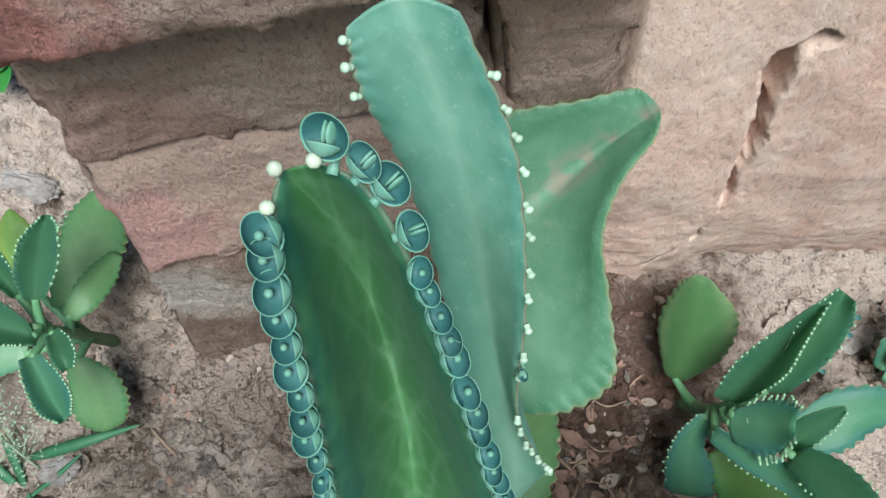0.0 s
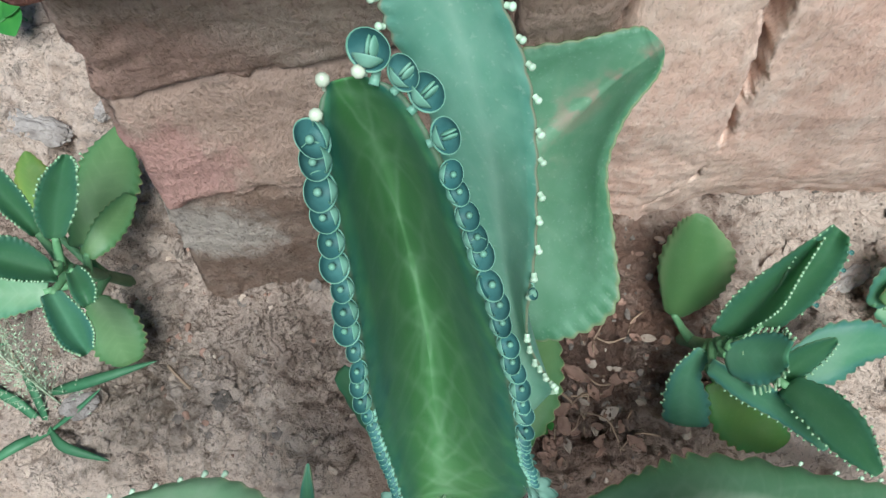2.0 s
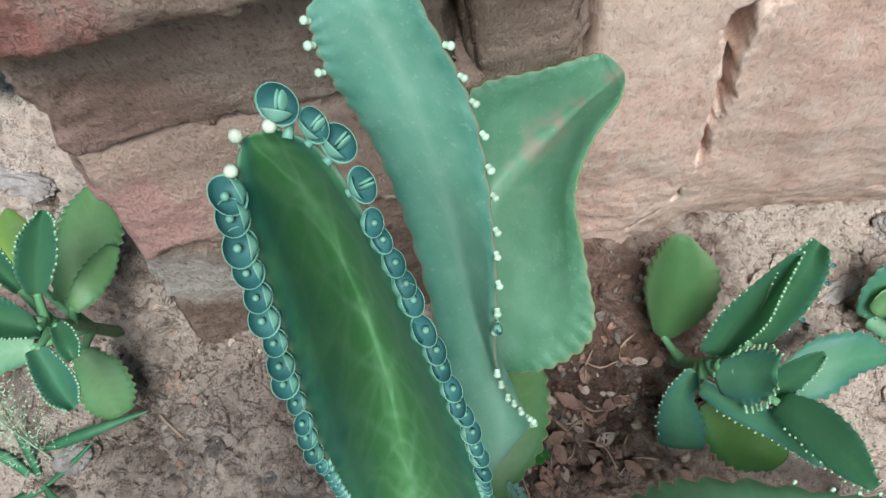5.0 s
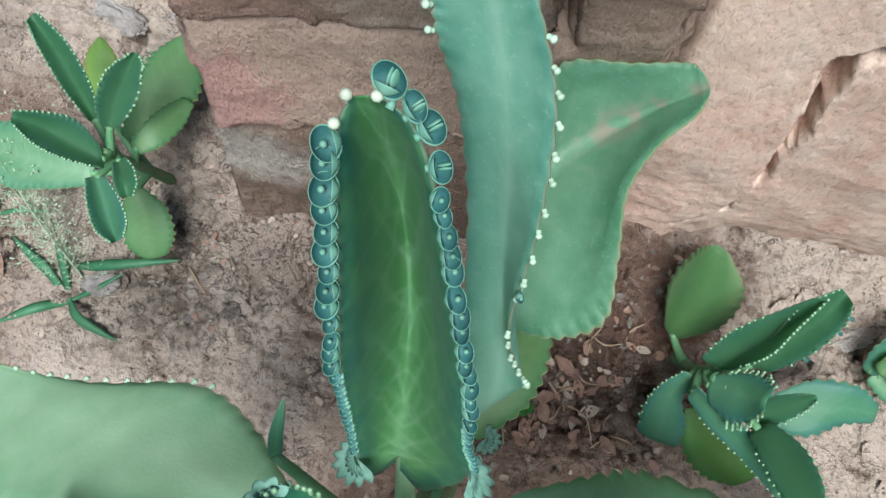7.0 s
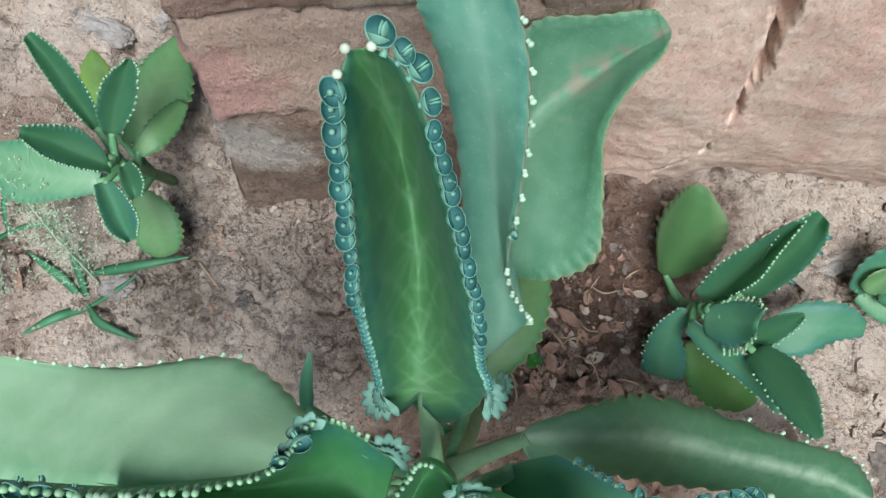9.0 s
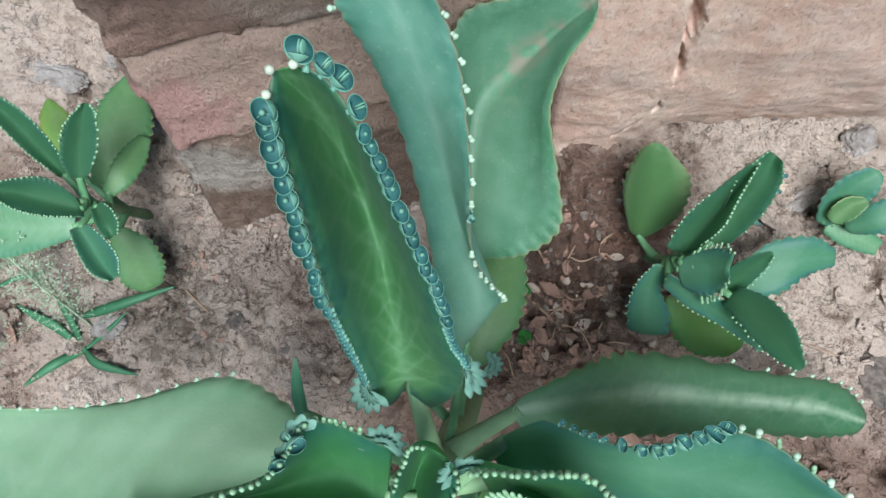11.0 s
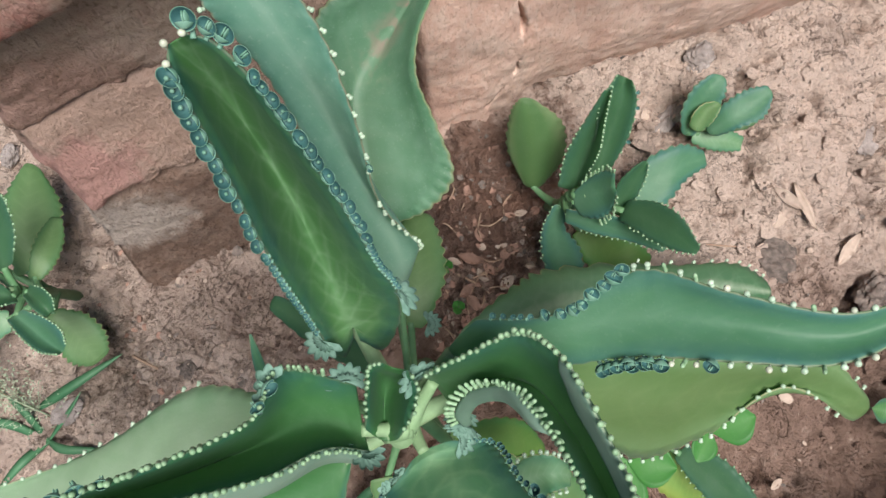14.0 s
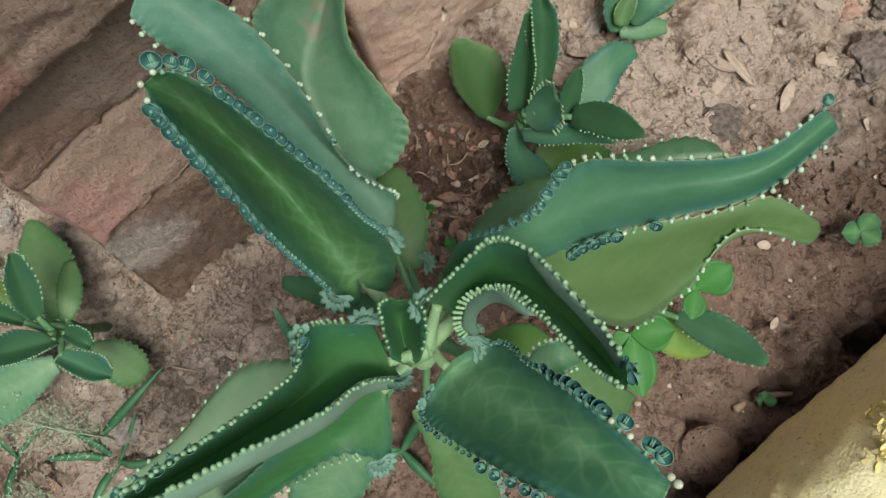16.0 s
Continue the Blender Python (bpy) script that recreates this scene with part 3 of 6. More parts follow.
def add_leaf(plant, mat, teeth, mid, left, right, edges=(), stalk=0.0022, label="", thick=1.0, tooth=1.0, crease=1.8, tuck=0.0):
    """A fleshy leaf lofted over a midrib and two margins (mm), with crenate edges, and what grows along them.

    edges: (side, from, to, letters): the letters of small shapes spread over that stretch of the left or right margin."""
    nu, nv = max(30, teeth * 5), 13
    m_, l_, r_ = (spline(p, nu) / 1000 for p in (mid, left, right))
    v = np.linspace(-1, 1, nv)
    across, bow = (r_ - l_) / 2, (r_ + l_) / 2 - m_
    p = m_[:, None] + v[None, :, None] * across[:, None] + (np.abs(v) ** crease)[None, :, None] * bow[:, None]
    uu = np.linspace(0, 1, nu)
    saw = (uu * teeth) % 1.0
    notch = 1 - np.abs(2 * saw - 1) ** 1.5
    half = np.linalg.norm(across, axis=1)
    amp = np.minimum(0.0025, 0.12 * half) * (0.05 + 0.95 * notch) * tooth
    for col, inner in ((0, 1), (nv - 1, nv - 2)):
        p[:, col] += unit(p[:, col] - p[:, inner]) * amp[:, None]
    du, dv = np.gradient(p, axis=0), np.gradient(p, axis=1)
    n = unit(np.cross(du, dv))
    if n[..., 2].mean() < 0:
        n = -n
        flip = True
    else:
        flip = False
    # slow swells of the blade
    seed = mid[0][0] * 3.1 + mid[-1][1]
    swell = np.array([[noise.noise(Vector((a[0] * 55 + seed, a[1] * 55, a[2] * 55))) for a in row] for row in p[::3, ::3]])
    swell = np.array([np.interp(np.arange(nu), np.arange(0, nu, 3), swell[:, k]) for k in range(swell.shape[1])]).T
    swell = np.array([np.interp(np.arange(nv), np.arange(0, nv, 3), row) for row in swell])
    p = p + n * (swell * 0.0012 * np.clip(1.1 - np.abs(v), 0, 1)[None, :])[..., None]
    h = thick * (0.0003 + np.minimum(0.0011, 0.11 * half)[:, None] * (1 - v[None] ** 2) ** 0.6)
    end = np.clip(np.minimum(uu, 1 - uu) * 18, 0.15, 1)
    h = h * end[:, None]
    top, bot = p + n * h[..., None], p - n * h[..., None]
    verts = np.concatenate([top.reshape(-1, 3), bot.reshape(-1, 3)])
    uvs = np.concatenate([np.stack(np.broadcast_arrays(uu[:, None], (v[None] + 1) / 2), -1).reshape(-1, 2)] * 2)
    k = nu * nv
    f = []
    for i in range(nu - 1):
        for j in range(nv - 1):
            q = (i * nv + j, (i + 1) * nv + j, (i + 1) * nv + j + 1, i * nv + j + 1)
            b = tuple(a + k for a in q[::-1])
            f += [q[::-1], b[::-1]] if flip else [q, b]
    rim = [i * nv for i in range(nu)] + [(nu - 1) * nv + j for j in range(1, nv)] + [i * nv + nv - 1 for i in range(nu - 2, -1, -1)] + list(range(nv - 2, 0, -1))
    for a, b in zip(rim, rim[1:] + rim[:1]):
        q = (a, a + k, b + k, b)
        f.append(q[::-1] if flip else q)
    base = Vector(plant.location)
    ob = part("leaf", mesh("leaf", verts - np.array(base), f, mat, uvs), plant, label)
    root = np.array(mid[0]) / 1000 - np.array(base) - np.array([0, 0, tuck])
    if stalk:
        low = np.array([0.0, 0.0, max(0.004, root[2] - 0.35 * math.hypot(root[0], root[1]) - 0.004)])
        part("petiole", tube_mesh("petiole", [low, (low + root) / 2 + np.array([0, 0, -0.001]), root + (m_[3] - m_[0]) * 0.6], [stalk * 1.5, stalk * 1.05, stalk * 0.8], stem_green if stalk > 0.0024 else stem_dark), ob)
    rnd = random.Random(int(seed * 10))
    for side, a, b, letters, *sizes in edges:
        small_end, large_end = sizes or (1.0, 1.0)
        col, inner = (0, 2) if side == "l" else (nv - 1, nv - 3)
        for i, ch in enumerate(letters):
            if ch == ".":
                continue
            s = a + (b - a) * (i + 0.5) / len(letters)
            x = min(nu - 1, max(0, round(s * (nu - 1) + rnd.uniform(-0.2, 0.2))))
            ahead = unit(p[min(nu - 1, x + 3), col] - p[max(0, x - 3), col]) * max(0.0, (s - 0.86) * 7)
            out, up = Vector(unit(unit(p[x, col] - p[x, inner]) + ahead)), Vector(n[x, col])
            name, data = small[ch]
            lift = {"w": 0.4, "b": 0.4, "m": 0.3, "r": 1.6, "q": 0.9, "p": 1.6}.get(ch, 2.2)
            jit = 0.3 if ch in "rqscpP" else 0.12
            axis = (out * 0.8 + (up + Vector((0, 0, 1.0))) * 0.5 * lift + Vector([rnd.uniform(-jit, jit) for _ in range(3)])).normalized()
            ey = (out - axis * out.dot(axis)).normalized()
            ex = ey.cross(axis)
            turn = Matrix((ex, ey, axis)).transposed().to_4x4() @ Matrix.Rotation(rnd.uniform(-0.25, 0.25), 4, "Z")
            at = Vector(p[x, col]) + out * 0.0004 - base
            part(name, data, ob, "", Matrix.Translation(at) @ turn @ Matrix.Scale((small_end + (large_end - small_end) * i / max(1, len(letters) - 1)) * rnd.uniform(0.9, 1.1), 4))
    return ob


# ---- ground ----
def rough(x, y, z=0.0, scale=1.0, octaves=4):
    return noise.fractal(Vector((x * scale, y * scale, z * scale)), 1.0, 2.0, octaves)


def ground_height(x, y):
    lump = rough(x, y, 7.0, 30, 6)
    h = 0.006 * rough(x, y, 3.0, 9) + (0.0065 + 0.006 * min(1.0, max(0.0, x * 8 - 1))) * lump + 0.0016 * noise.noise(Vector((x * 190, y * 190, 0)))
    h -= 0.008 * max(0.0, -0.2 - lump) / 0.3
    d, _ = noise.voronoi(Vector((x * 62 + 0.5 * rough(x, y, 1, 60, 2), y * 62 + 0.4 * rough(x, y, 2, 50, 2), 0.4 + 0.3 * rough(x, y, 5, 12, 2))))
    humus = math.exp(-((x - 0.062) ** 2 + (y - 0.06) ** 2) / 0.0035)
    flaky = min(1.0, 0.32 + humus + 1.3 * max(0.0, rough(x, y, 9.0, 8, 3)) + 1.2 * math.exp(-((x + 0.13) ** 2 + (y - 0.075) ** 2) / 0.0045))
    h += flaky * (0.0075 * min(1.0, (d[1] - d[0]) * 5.0) - 0.005)
    e, _ = noise.voronoi(Vector((x * 150 + 0.6 * rough(x, y, 4, 90, 2), y * 150, 0.3)))
    h += min(1.0, 0.4 + flaky) * (0.0032 * min(1.0, (e[1] - e[0]) * 4.0) - 0.0018)
    h += 0.010 * humus
    h -= 0.010 * min(1.0, max(0.0, (-x - 0.1) / 0.05))
    return h + 0.03 * max(0.0, min(0.1, y - 0.06))


def build_ground():
    def steps(lo, hi, fine):
        inner = list(np.arange(lo, hi, fine))
        far = [0.02, 0.06, 0.15, 0.4, 1.0, 3.0, 10.0, 40.0, 200.0, 1000.0]
        return [lo - d for d in reversed(far)] + inner + [hi + d for d in far]
    xs, ys = steps(-0.33, 0.41, 0.0012), steps(-0.22, 0.27, 0.0012)
    verts = [(x, y, ground_height(x, y) if -0.4 < x < 0.5 and -0.32 < y < 0.4 else 0) for y in ys for x in xs]
    w = len(xs)
    faces = [(j * w + i, j * w + i + 1, (j + 1) * w + i + 1, (j + 1) * w + i) for j in range(len(ys) - 1) for i in range(w - 1)]
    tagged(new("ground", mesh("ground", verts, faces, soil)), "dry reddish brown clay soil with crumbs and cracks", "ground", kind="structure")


build_ground()


# ---- wall ----
def eroded_block(size, seed, wear=0.0035, cell=0.0023, corner=0.007, batter=0.0, lean=0.0):
    """A weathered block with rounded worn edges; its front face looks along -y. The origin is at its lower front left corner."""
    sx, sy, sz = size
    nx, ny, nz = (max(3, int(s / c)) for s, c in ((sx, cell), (sy, cell * 2), (sz, cell)))
    bm = bmesh.new()
    grid = {}

    def vert(i, j, k):
        if (i, j, k) not in grid:
            x, y, z = sx * i / nx, sy * j / ny, sz * k / nz
            near = [min(a, s - a) for a, s in ((x, sx), (y, sy), (z, sz))]
            near.sort()
            c = max(0.0, corner - near[1]) if near[0] < 1e-6 else 0.0
            mid_ = Vector((sx / 2, sy / 2, sz / 2))
            p = Vector((x, y, z))
            out = Vector([(0 if 1e-6 < a < s - 1e-6 else (-1 if a <= 1e-6 else 1)) for a, s in ((x, sx), (y, sy), (z, sz))])
            d = wear * (0.7 * rough(x + seed, y, z * 0.7, 22, 4) + 0.2 * rough(x * 0.6 + seed, y, z, 60, 5) + 0.3 * rough(x + seed, y, z * 0.6, 170, 5)) - 0.65 * c * max(0.1, 1 + 1.6 * rough(x + seed, y, z, 55, 4))
            d += 0.0005 * noise.noise(Vector((x * 420, y * 420, z * 260 + seed)))
            grid[i, j, k] = bm.verts.new(p + out.normalized() * d + Vector((lean * z * (1 - x / sx), batter * z, 0)))
        return grid[i, j, k]

    def face(a):
        bm.faces.new(a)
    for i in range(nx):
        for k in range(nz):
            face([vert(i, 0, k), vert(i + 1, 0, k), vert(i + 1, 0, k + 1), vert(i, 0, k + 1)])
            face([vert(i, ny, k + 1), vert(i + 1, ny, k + 1), vert(i + 1, ny, k), vert(i, ny, k)])
        for j in range(ny):
            face([vert(i, j, 0), vert(i, j + 1, 0), vert(i + 1, j + 1, 0), vert(i + 1, j, 0)])
            face([vert(i, j, nz), vert(i + 1, j, nz), vert(i + 1, j + 1, nz), vert(i, j + 1, nz)])
    for j in range(ny):
        for k in range(nz):
            face([vert(0, j, k + 1), vert(0, j + 1, k + 1), vert(0, j + 1, k), vert(0, j, k)])
            face([vert(nx, j, k), vert(nx, j + 1, k), vert(nx, j + 1, k + 1), vert(nx, j, k + 1)])
    me = bpy.data.meshes.new("brick")
    for f in bm.faces:
        f.smooth = True
    bm.to_mesh(me)
    bm.free()
    return me


wall = thing("wall_brick", (-0.12, 0.14, 0.0), "eroded old brick wall corner, brown and pink, beside the plants", "wall", kind="structure")
# place, size, material, lean of the left end, batter of the face, tilt, turn, label
for i, (x, y, z, size, mat, lean, batter, tilt, turn, lab) in enumerate([
    (-0.157, 0.094, -0.02, (0.209, 0.10, 0.158), brick_grey, 0.216, 0.18, -1.0, 4.0, "grey salt-stained eroded lower brick"),
    (-0.124, 0.121, 0.139, (0.172, 0.10, 0.068), brick_pink, 0.1, 0.36, -2.0, 8.0, "pink eroded brick"),
    (-0.123, 0.146, 0.203, (0.135, 0.10, 0.089), brick_brown, 0.24, 0.03, -3.5, 8.0, "brown weathered brick"),
    (0.0135, 0.161, 0.186, (0.037, 0.10, 0.110), brick_pink, 0.0, 0.03, -3.0, 8.0, "pink weathered brick end"),
    (-0.103, 0.139, 0.294, (0.150, 0.10, 0.085), brick_red, 0.1, 0.06, -9.0, 4.0, "red crumbling brick"),
]):
    ob = part("brick", eroded_block(size, 3.7 * i, batter=batter, lean=lean), wall, lab)
    ob.data.materials.append(mat)
    ob.matrix_basis = pose(x + 0.12, y - 0.14, z, 0, tilt, turn)


CRACK = [(0.113, 0.208), (0.104, 0.2), (0.105, 0.183), (0.107, 0.16), (0.109, 0.125), (0.112, 0.09), (0.108, 0.05), (0.09, 0.02)]


def crack_depth(x, z):
    best = 9.0
    for (ax, az), (bx, bz) in zip(CRACK, CRACK[1:]):
        dx, dz = bx - ax, bz - az
        t = min(1.0, max(0.0, ((x - ax) * dx + (z - az) * dz) / (dx * dx + dz * dz)))
        best = min(best, math.hypot(x - ax - t * dx, z - az - t * dz))
    best += 0.0026 * rough(x, 0, 0.4 * z, 110, 5) - 0.0012 * math.exp(-((z - 0.19) / 0.02) ** 2) + 0.0022 * max(0.0, min(1.0, (0.15 - z) / 0.08)) + 0.0006
    cave = min(1.3, max(0.15, 0.75 + 1.3 * rough(x, 3.0, 0.5 * z, 75, 3)))
    return 0.028 * cave * max(0.0, 1 - max(0.0, best) / 0.0038) ** 0.7


def mud_front(x, z):
    y = 0.143 + 0.14 * z + 0.10 * max(0.0, z - 0.12)
    y += 0.009 * math.exp(-max(0.0, z) / 0.03) * (2.0 * min(1.0, max(0.0, (x - 0.085) / 0.04)) - 1.0) + 0.002 * rough(x, 6.0, z, 70, 6) * math.exp(-max(0.0, z) / 0.05)
    y += 0.004 * rough(x, 1.0, 0.6 * z, 12, 3) + 0.0007 * rough(x, 2.0, 0.4 * z, 70, 5) + 0.0003 * noise.noise(Vector((x * 400, 0, z * 160)))
    return y + crack_depth(x, z)


def build_mud_wall():
    xs = list(np.arange(0.0505, 0.084, 0.0018)) + list(np.arange(0.084, 0.124, 0.0009)) + list(np.arange(0.124, 0.40, 0.0022)) + [0.46, 0.55, 0.8, 1.4, 2.5]
    zs = list(np.arange(-0.02, 0.04, 0.0022)) + list(np.arange(0.04, 0.215, 0.0009)) + list(np.arange(0.215, 0.37, 0.0022))
    verts, w, h = [], len(xs), len(zs)
    for z in zs:
        for i, x in enumerate(xs):
            edge = 0.012 * max(0.0, 1 - i / 3) ** 2
            verts.append((x + (0.004 * rough(0, 5, z, 40, 3) if i == 0 else 0), mud_front(x, z) + edge, z))
    back = len(verts)
    verts += [(xs[0], 0.27, zs[0]), (xs[-1], 0.27, zs[0]), (xs[-1], 0.27, zs[-1]), (xs[0], 0.27, zs[-1])]
    f = [(j * w + i, j * w + i + 1, (j + 1) * w + i + 1, (j + 1) * w + i) for j in range(h - 1) for i in range(w - 1)]
    f += [tuple([back] + [j * w for j in range(h)] + [back + 3]), tuple([back + 2] + [j * w + w - 1 for j in range(h - 1, -1, -1)] + [back + 1])]
    f += [tuple([back + 3] + [(h - 1) * w + i for i in range(w)] + [back + 2]), (back, back + 3, back + 2, back + 1)]
    tagged(new("wall_mud", mesh("wall_mud", verts, f, mud)), "beige mud-plastered wall with a deep diagonal crack", "wall", kind="structure")


build_mud_wall()

# ---- main plant ----
plant = thing("mother_of_thousands", (0.0, -0.008, 0.0), "large blue-green succulent with plantlets along its leaf margins", "succulent plant")
part("stem", tube_mesh("stem", [(0.004, 0.002, -0.01), (0.002, 0.0, 0.1), (-0.002, -0.002, 0.2), (-0.003, -0.003, 0.243)], [0.008, 0.0075, 0.0068, 0.005], stem_green, 12, 24), plant, "thick pale green stem")
add_leaf(plant, leaf_deep, 34,
         [(-7.2, 30.6, 256.0), (-7.0, 31.4, 257.0), (-6.8, 33.3, 259.0), (-6.6, 35.6, 262.0), (-6.7, 41.3, 268.0), (-7.1, 48.6, 275.0), (-8.2, 60.6, 287.0), (-9.2, 70.1, 297.0), (-10.4, 79.2, 309.0), (-11.8, 87.4, 323.0), (-12.8, 94.2, 342.0), (-14.2, 98.0, 360.0), (-14.9, 99.2, 370.0)],
         [(-8.6, 26.7, 250.0), (-13.8, 21.5, 247.0), (-16.6, 25.5, 257.0), (-16.4, 31.3, 271.0), (-17.0, 39.0, 285.0), (-17.6, 47.0, 301.0), (-17.3, 55.5, 322.0), (-16.7, 63.6, 338.0), (-16.5, 71.7, 349.0), (-16.9, 79.8, 358.0), (-17.5, 87.9, 366.0), (-18.1, 94.6, 369.0), (-17.0, 98.6, 370.0)],
         [(-6.8, 25.3, 250.0), (-0.2, 20.2, 243.0), (8.6, 27.9, 262.0), (11.6, 37.3, 288.0), (9.4, 44.5, 305.0), (8.1, 52.3, 320.0), (6.5, 60.1, 331.0), (4.5, 67.4, 342.0), (2.1, 74.9, 352.0), (-0.5, 81.8, 358.0), (-3.3, 89.4, 365.0), (-7.5, 96.4, 370.0), (-12.3, 98.9, 372.0)],
         [("l", 0.21, 0.24, "r"), ("l", 0.255, 0.5, "t" * 17, 0.9, 1.25), ("l", 0.5, 0.895, "s" * 13, 0.82, 1.12), ("l", 0.91, 0.92, "w"), ("l", 0.965, 0.985, "w"),
          ("r", 0.22, 0.25, "r"), ("r", 0.25, 0.39, "t" * 12, 0.9, 1.25), ("r", 0.39, 0.675, "s" * 10, 0.8, 1.0), ("r", 0.695, 0.835, "sssss", 0.98, 0.9), ("r", 0.84, 0.995, "PPPP", 1.05, 1.2), ("r", 0.99, 1, "w")],
         tooth=0.35, stalk=0.0032, crease=1.9, tuck=0.012)
add_leaf(plant, leaf_tall, 22,
         [(9.1, 36.5, 200.0), (14.1, 55.1, 222.0), (9.2, 87.6, 260.0), (5.1, 108.5, 286.0), (-1.8, 128.4, 308.0), (-8.4, 141.3, 326.0)],
         [(1.9, 29.8, 205.0), (1.7, 56.1, 232.0), (-2.4, 93.2, 268.0), (-8.7, 116.4, 294.0), (-15.4, 127.5, 317.0), (-17.1, 135.3, 327.0)],
         [(18.3, 50.9, 200.0), (22.0, 54.5, 224.0), (13.6, 69.9, 256.0), (14.3, 92.7, 283.0), (11.8, 118.9, 305.0), (1.9, 138.7, 325.0)], [("l", 0.75, 1, "mmm"), ("r", 0.05, 0.42, "m" * 12), ("r", 0.5, 0.52, "P", 0.75, 0.75), ("r", 0.47, 0.94, "m" * 11)], stalk=0.0015, tooth=0.6)
add_leaf(plant, leaf_stained, 24,
         [(10.4, 76.8, 178.0), (10.8, 98.7, 178.0), (12.2, 120.6, 179.0), (18.1, 133.0, 181.0), (31.3, 143.1, 186.0), (45.4, 152.4, 197.0), (54.6, 156.2, 210.0), (58.0, 158.0, 218.0)],
         [(8.1, 78.3, 186.0), (6.0, 102.3, 196.0), (5.0, 125.4, 204.0), (6.4, 144.5, 209.0), (13.4, 157.3, 213.0), (34.0, 160.6, 216.0), (50.3, 163.7, 218.0), (55.1, 161.8, 219.0)],
         [(14.7, 68.6, 184.0), (30.9, 70.0, 193.0), (44.1, 79.3, 201.0), (43.2, 99.5, 208.0), (41.1, 120.2, 212.0), (46.7, 135.8, 215.0), (56.0, 147.8, 218.0), (58.6, 154.5, 219.0)], stalk=0.0013, crease=1.12, tooth=0.6)
add_leaf(plant, leaf_moss, 10,
         [(7.7, 24.2, 140.0), (16.9, 41.5, 140.0), (21.0, 58.8, 135.0), (26.6, 77.3, 125.0)],
         [(0.4, 29.3, 140.0), (5.7, 44.2, 140.0), (9.7, 61.6, 135.0), (19.3, 76.4, 125.0)],
         [(12.7, 21.7, 140.0), (27.5, 38.8, 140.0), (32.5, 56.0, 135.0), (32.7, 74.5, 125.0)], [("r", 0, 0.1, "r")], tooth=1.7)
add_leaf(plant, leaf_teal, 24,
         [(20.6, 13.1, 262.0), (47.7, 10.7, 283.0), (77.9, 8.6, 298.0), (102.9, -1.7, 310.0), (127.4, -11.6, 317.0), (155.7, -9.9, 318.0)],
         [(33.1, 20.9, 275.0), (56.2, 15.7, 290.0), (81.3, 21.4, 303.0), (100.9, 8.5, 316.0), (127.1, -5.4, 322.0), (154.3, -6.0, 320.0)],
         [(20.0, 5.7, 260.0), (51.1, 0.3, 283.0), (73.5, -2.0, 300.0), (94.8, -9.3, 315.0), (121.9, -17.4, 322.0), (154.2, -13.7, 320.0)], [("l", 0.02, 0.14, "ttttt"), ("l", 0.15, 0.37, "pcpcpcpc", 1.05, 1.3), ("l", 0.37, 0.97, "mmbmbmwmmmbmwmmmm"), ("l", 0.985, 1, "P"), ("r", 0.3, 0.47, "cpcpcpcp", 1.1, 1.25), ("r", 0.47, 0.55, "wbw"), ("r", 0.56, 0.58, "c", 1.3, 1.3), ("r", 0.59, 0.97, "mmwmmbmmwmmm")], stalk=0.003, tooth=0.4)
add_leaf(plant, leaf_broad, 22,
         [(40.3, -0.3, 250.0), (62.1, -13.4, 248.0), (89.5, -26.5, 235.0), (119.6, -32.7, 225.0), (152.8, -43.6, 212.0), (183.0, -64.6, 190.0)],
         [(47.9, 4.5, 260.0), (73.5, -0.4, 260.0), (100.2, -12.1, 250.0), (128.3, -24.4, 240.0), (160.8, -34.7, 220.0), (183.6, -58.8, 192.0)],
         [(39.3, -6.4, 250.0), (57.3, -22.0, 235.0), (82.0, -52.1, 200.0), (111.7, -48.7, 210.0), (141.2, -39.3, 222.0), (176.7, -68.0, 187.0)], [("r", 0.15, 0.97, "mmmmmmmmmmmmmmmmmmmmmmmmmm"), ("l", 0.8, 1, "mmmm")], stalk=0.0028)
add_leaf(plant, leaf_ribbed, 18,
         [(25.5, 11.7, 200.0), (55.8, 15.4, 190.0), (89.1, 13.0, 165.0), (132.0, 4.4, 130.0), (174.6, -5.2, 90.0), (209.3, -17.9, 60.0)],
         [(30.7, 17.8, 200.0), (56.0, 26.2, 190.0), (80.8, 27.9, 172.0), (143.7, 13.9, 120.0), (187.1, 3.9, 80.0), (209.0, -11.5, 60.0)],
         [(30.2, 4.3, 200.0), (54.0, 0.7, 180.0), (87.0, -5.4, 150.0), (128.7, -11.0, 120.0), (176.2, -20.8, 80.0), (205.0, -23.6, 60.0)], [("l", 0.5, 1, "mmmmmmmmm")], tooth=1.7, stalk=0.0034)
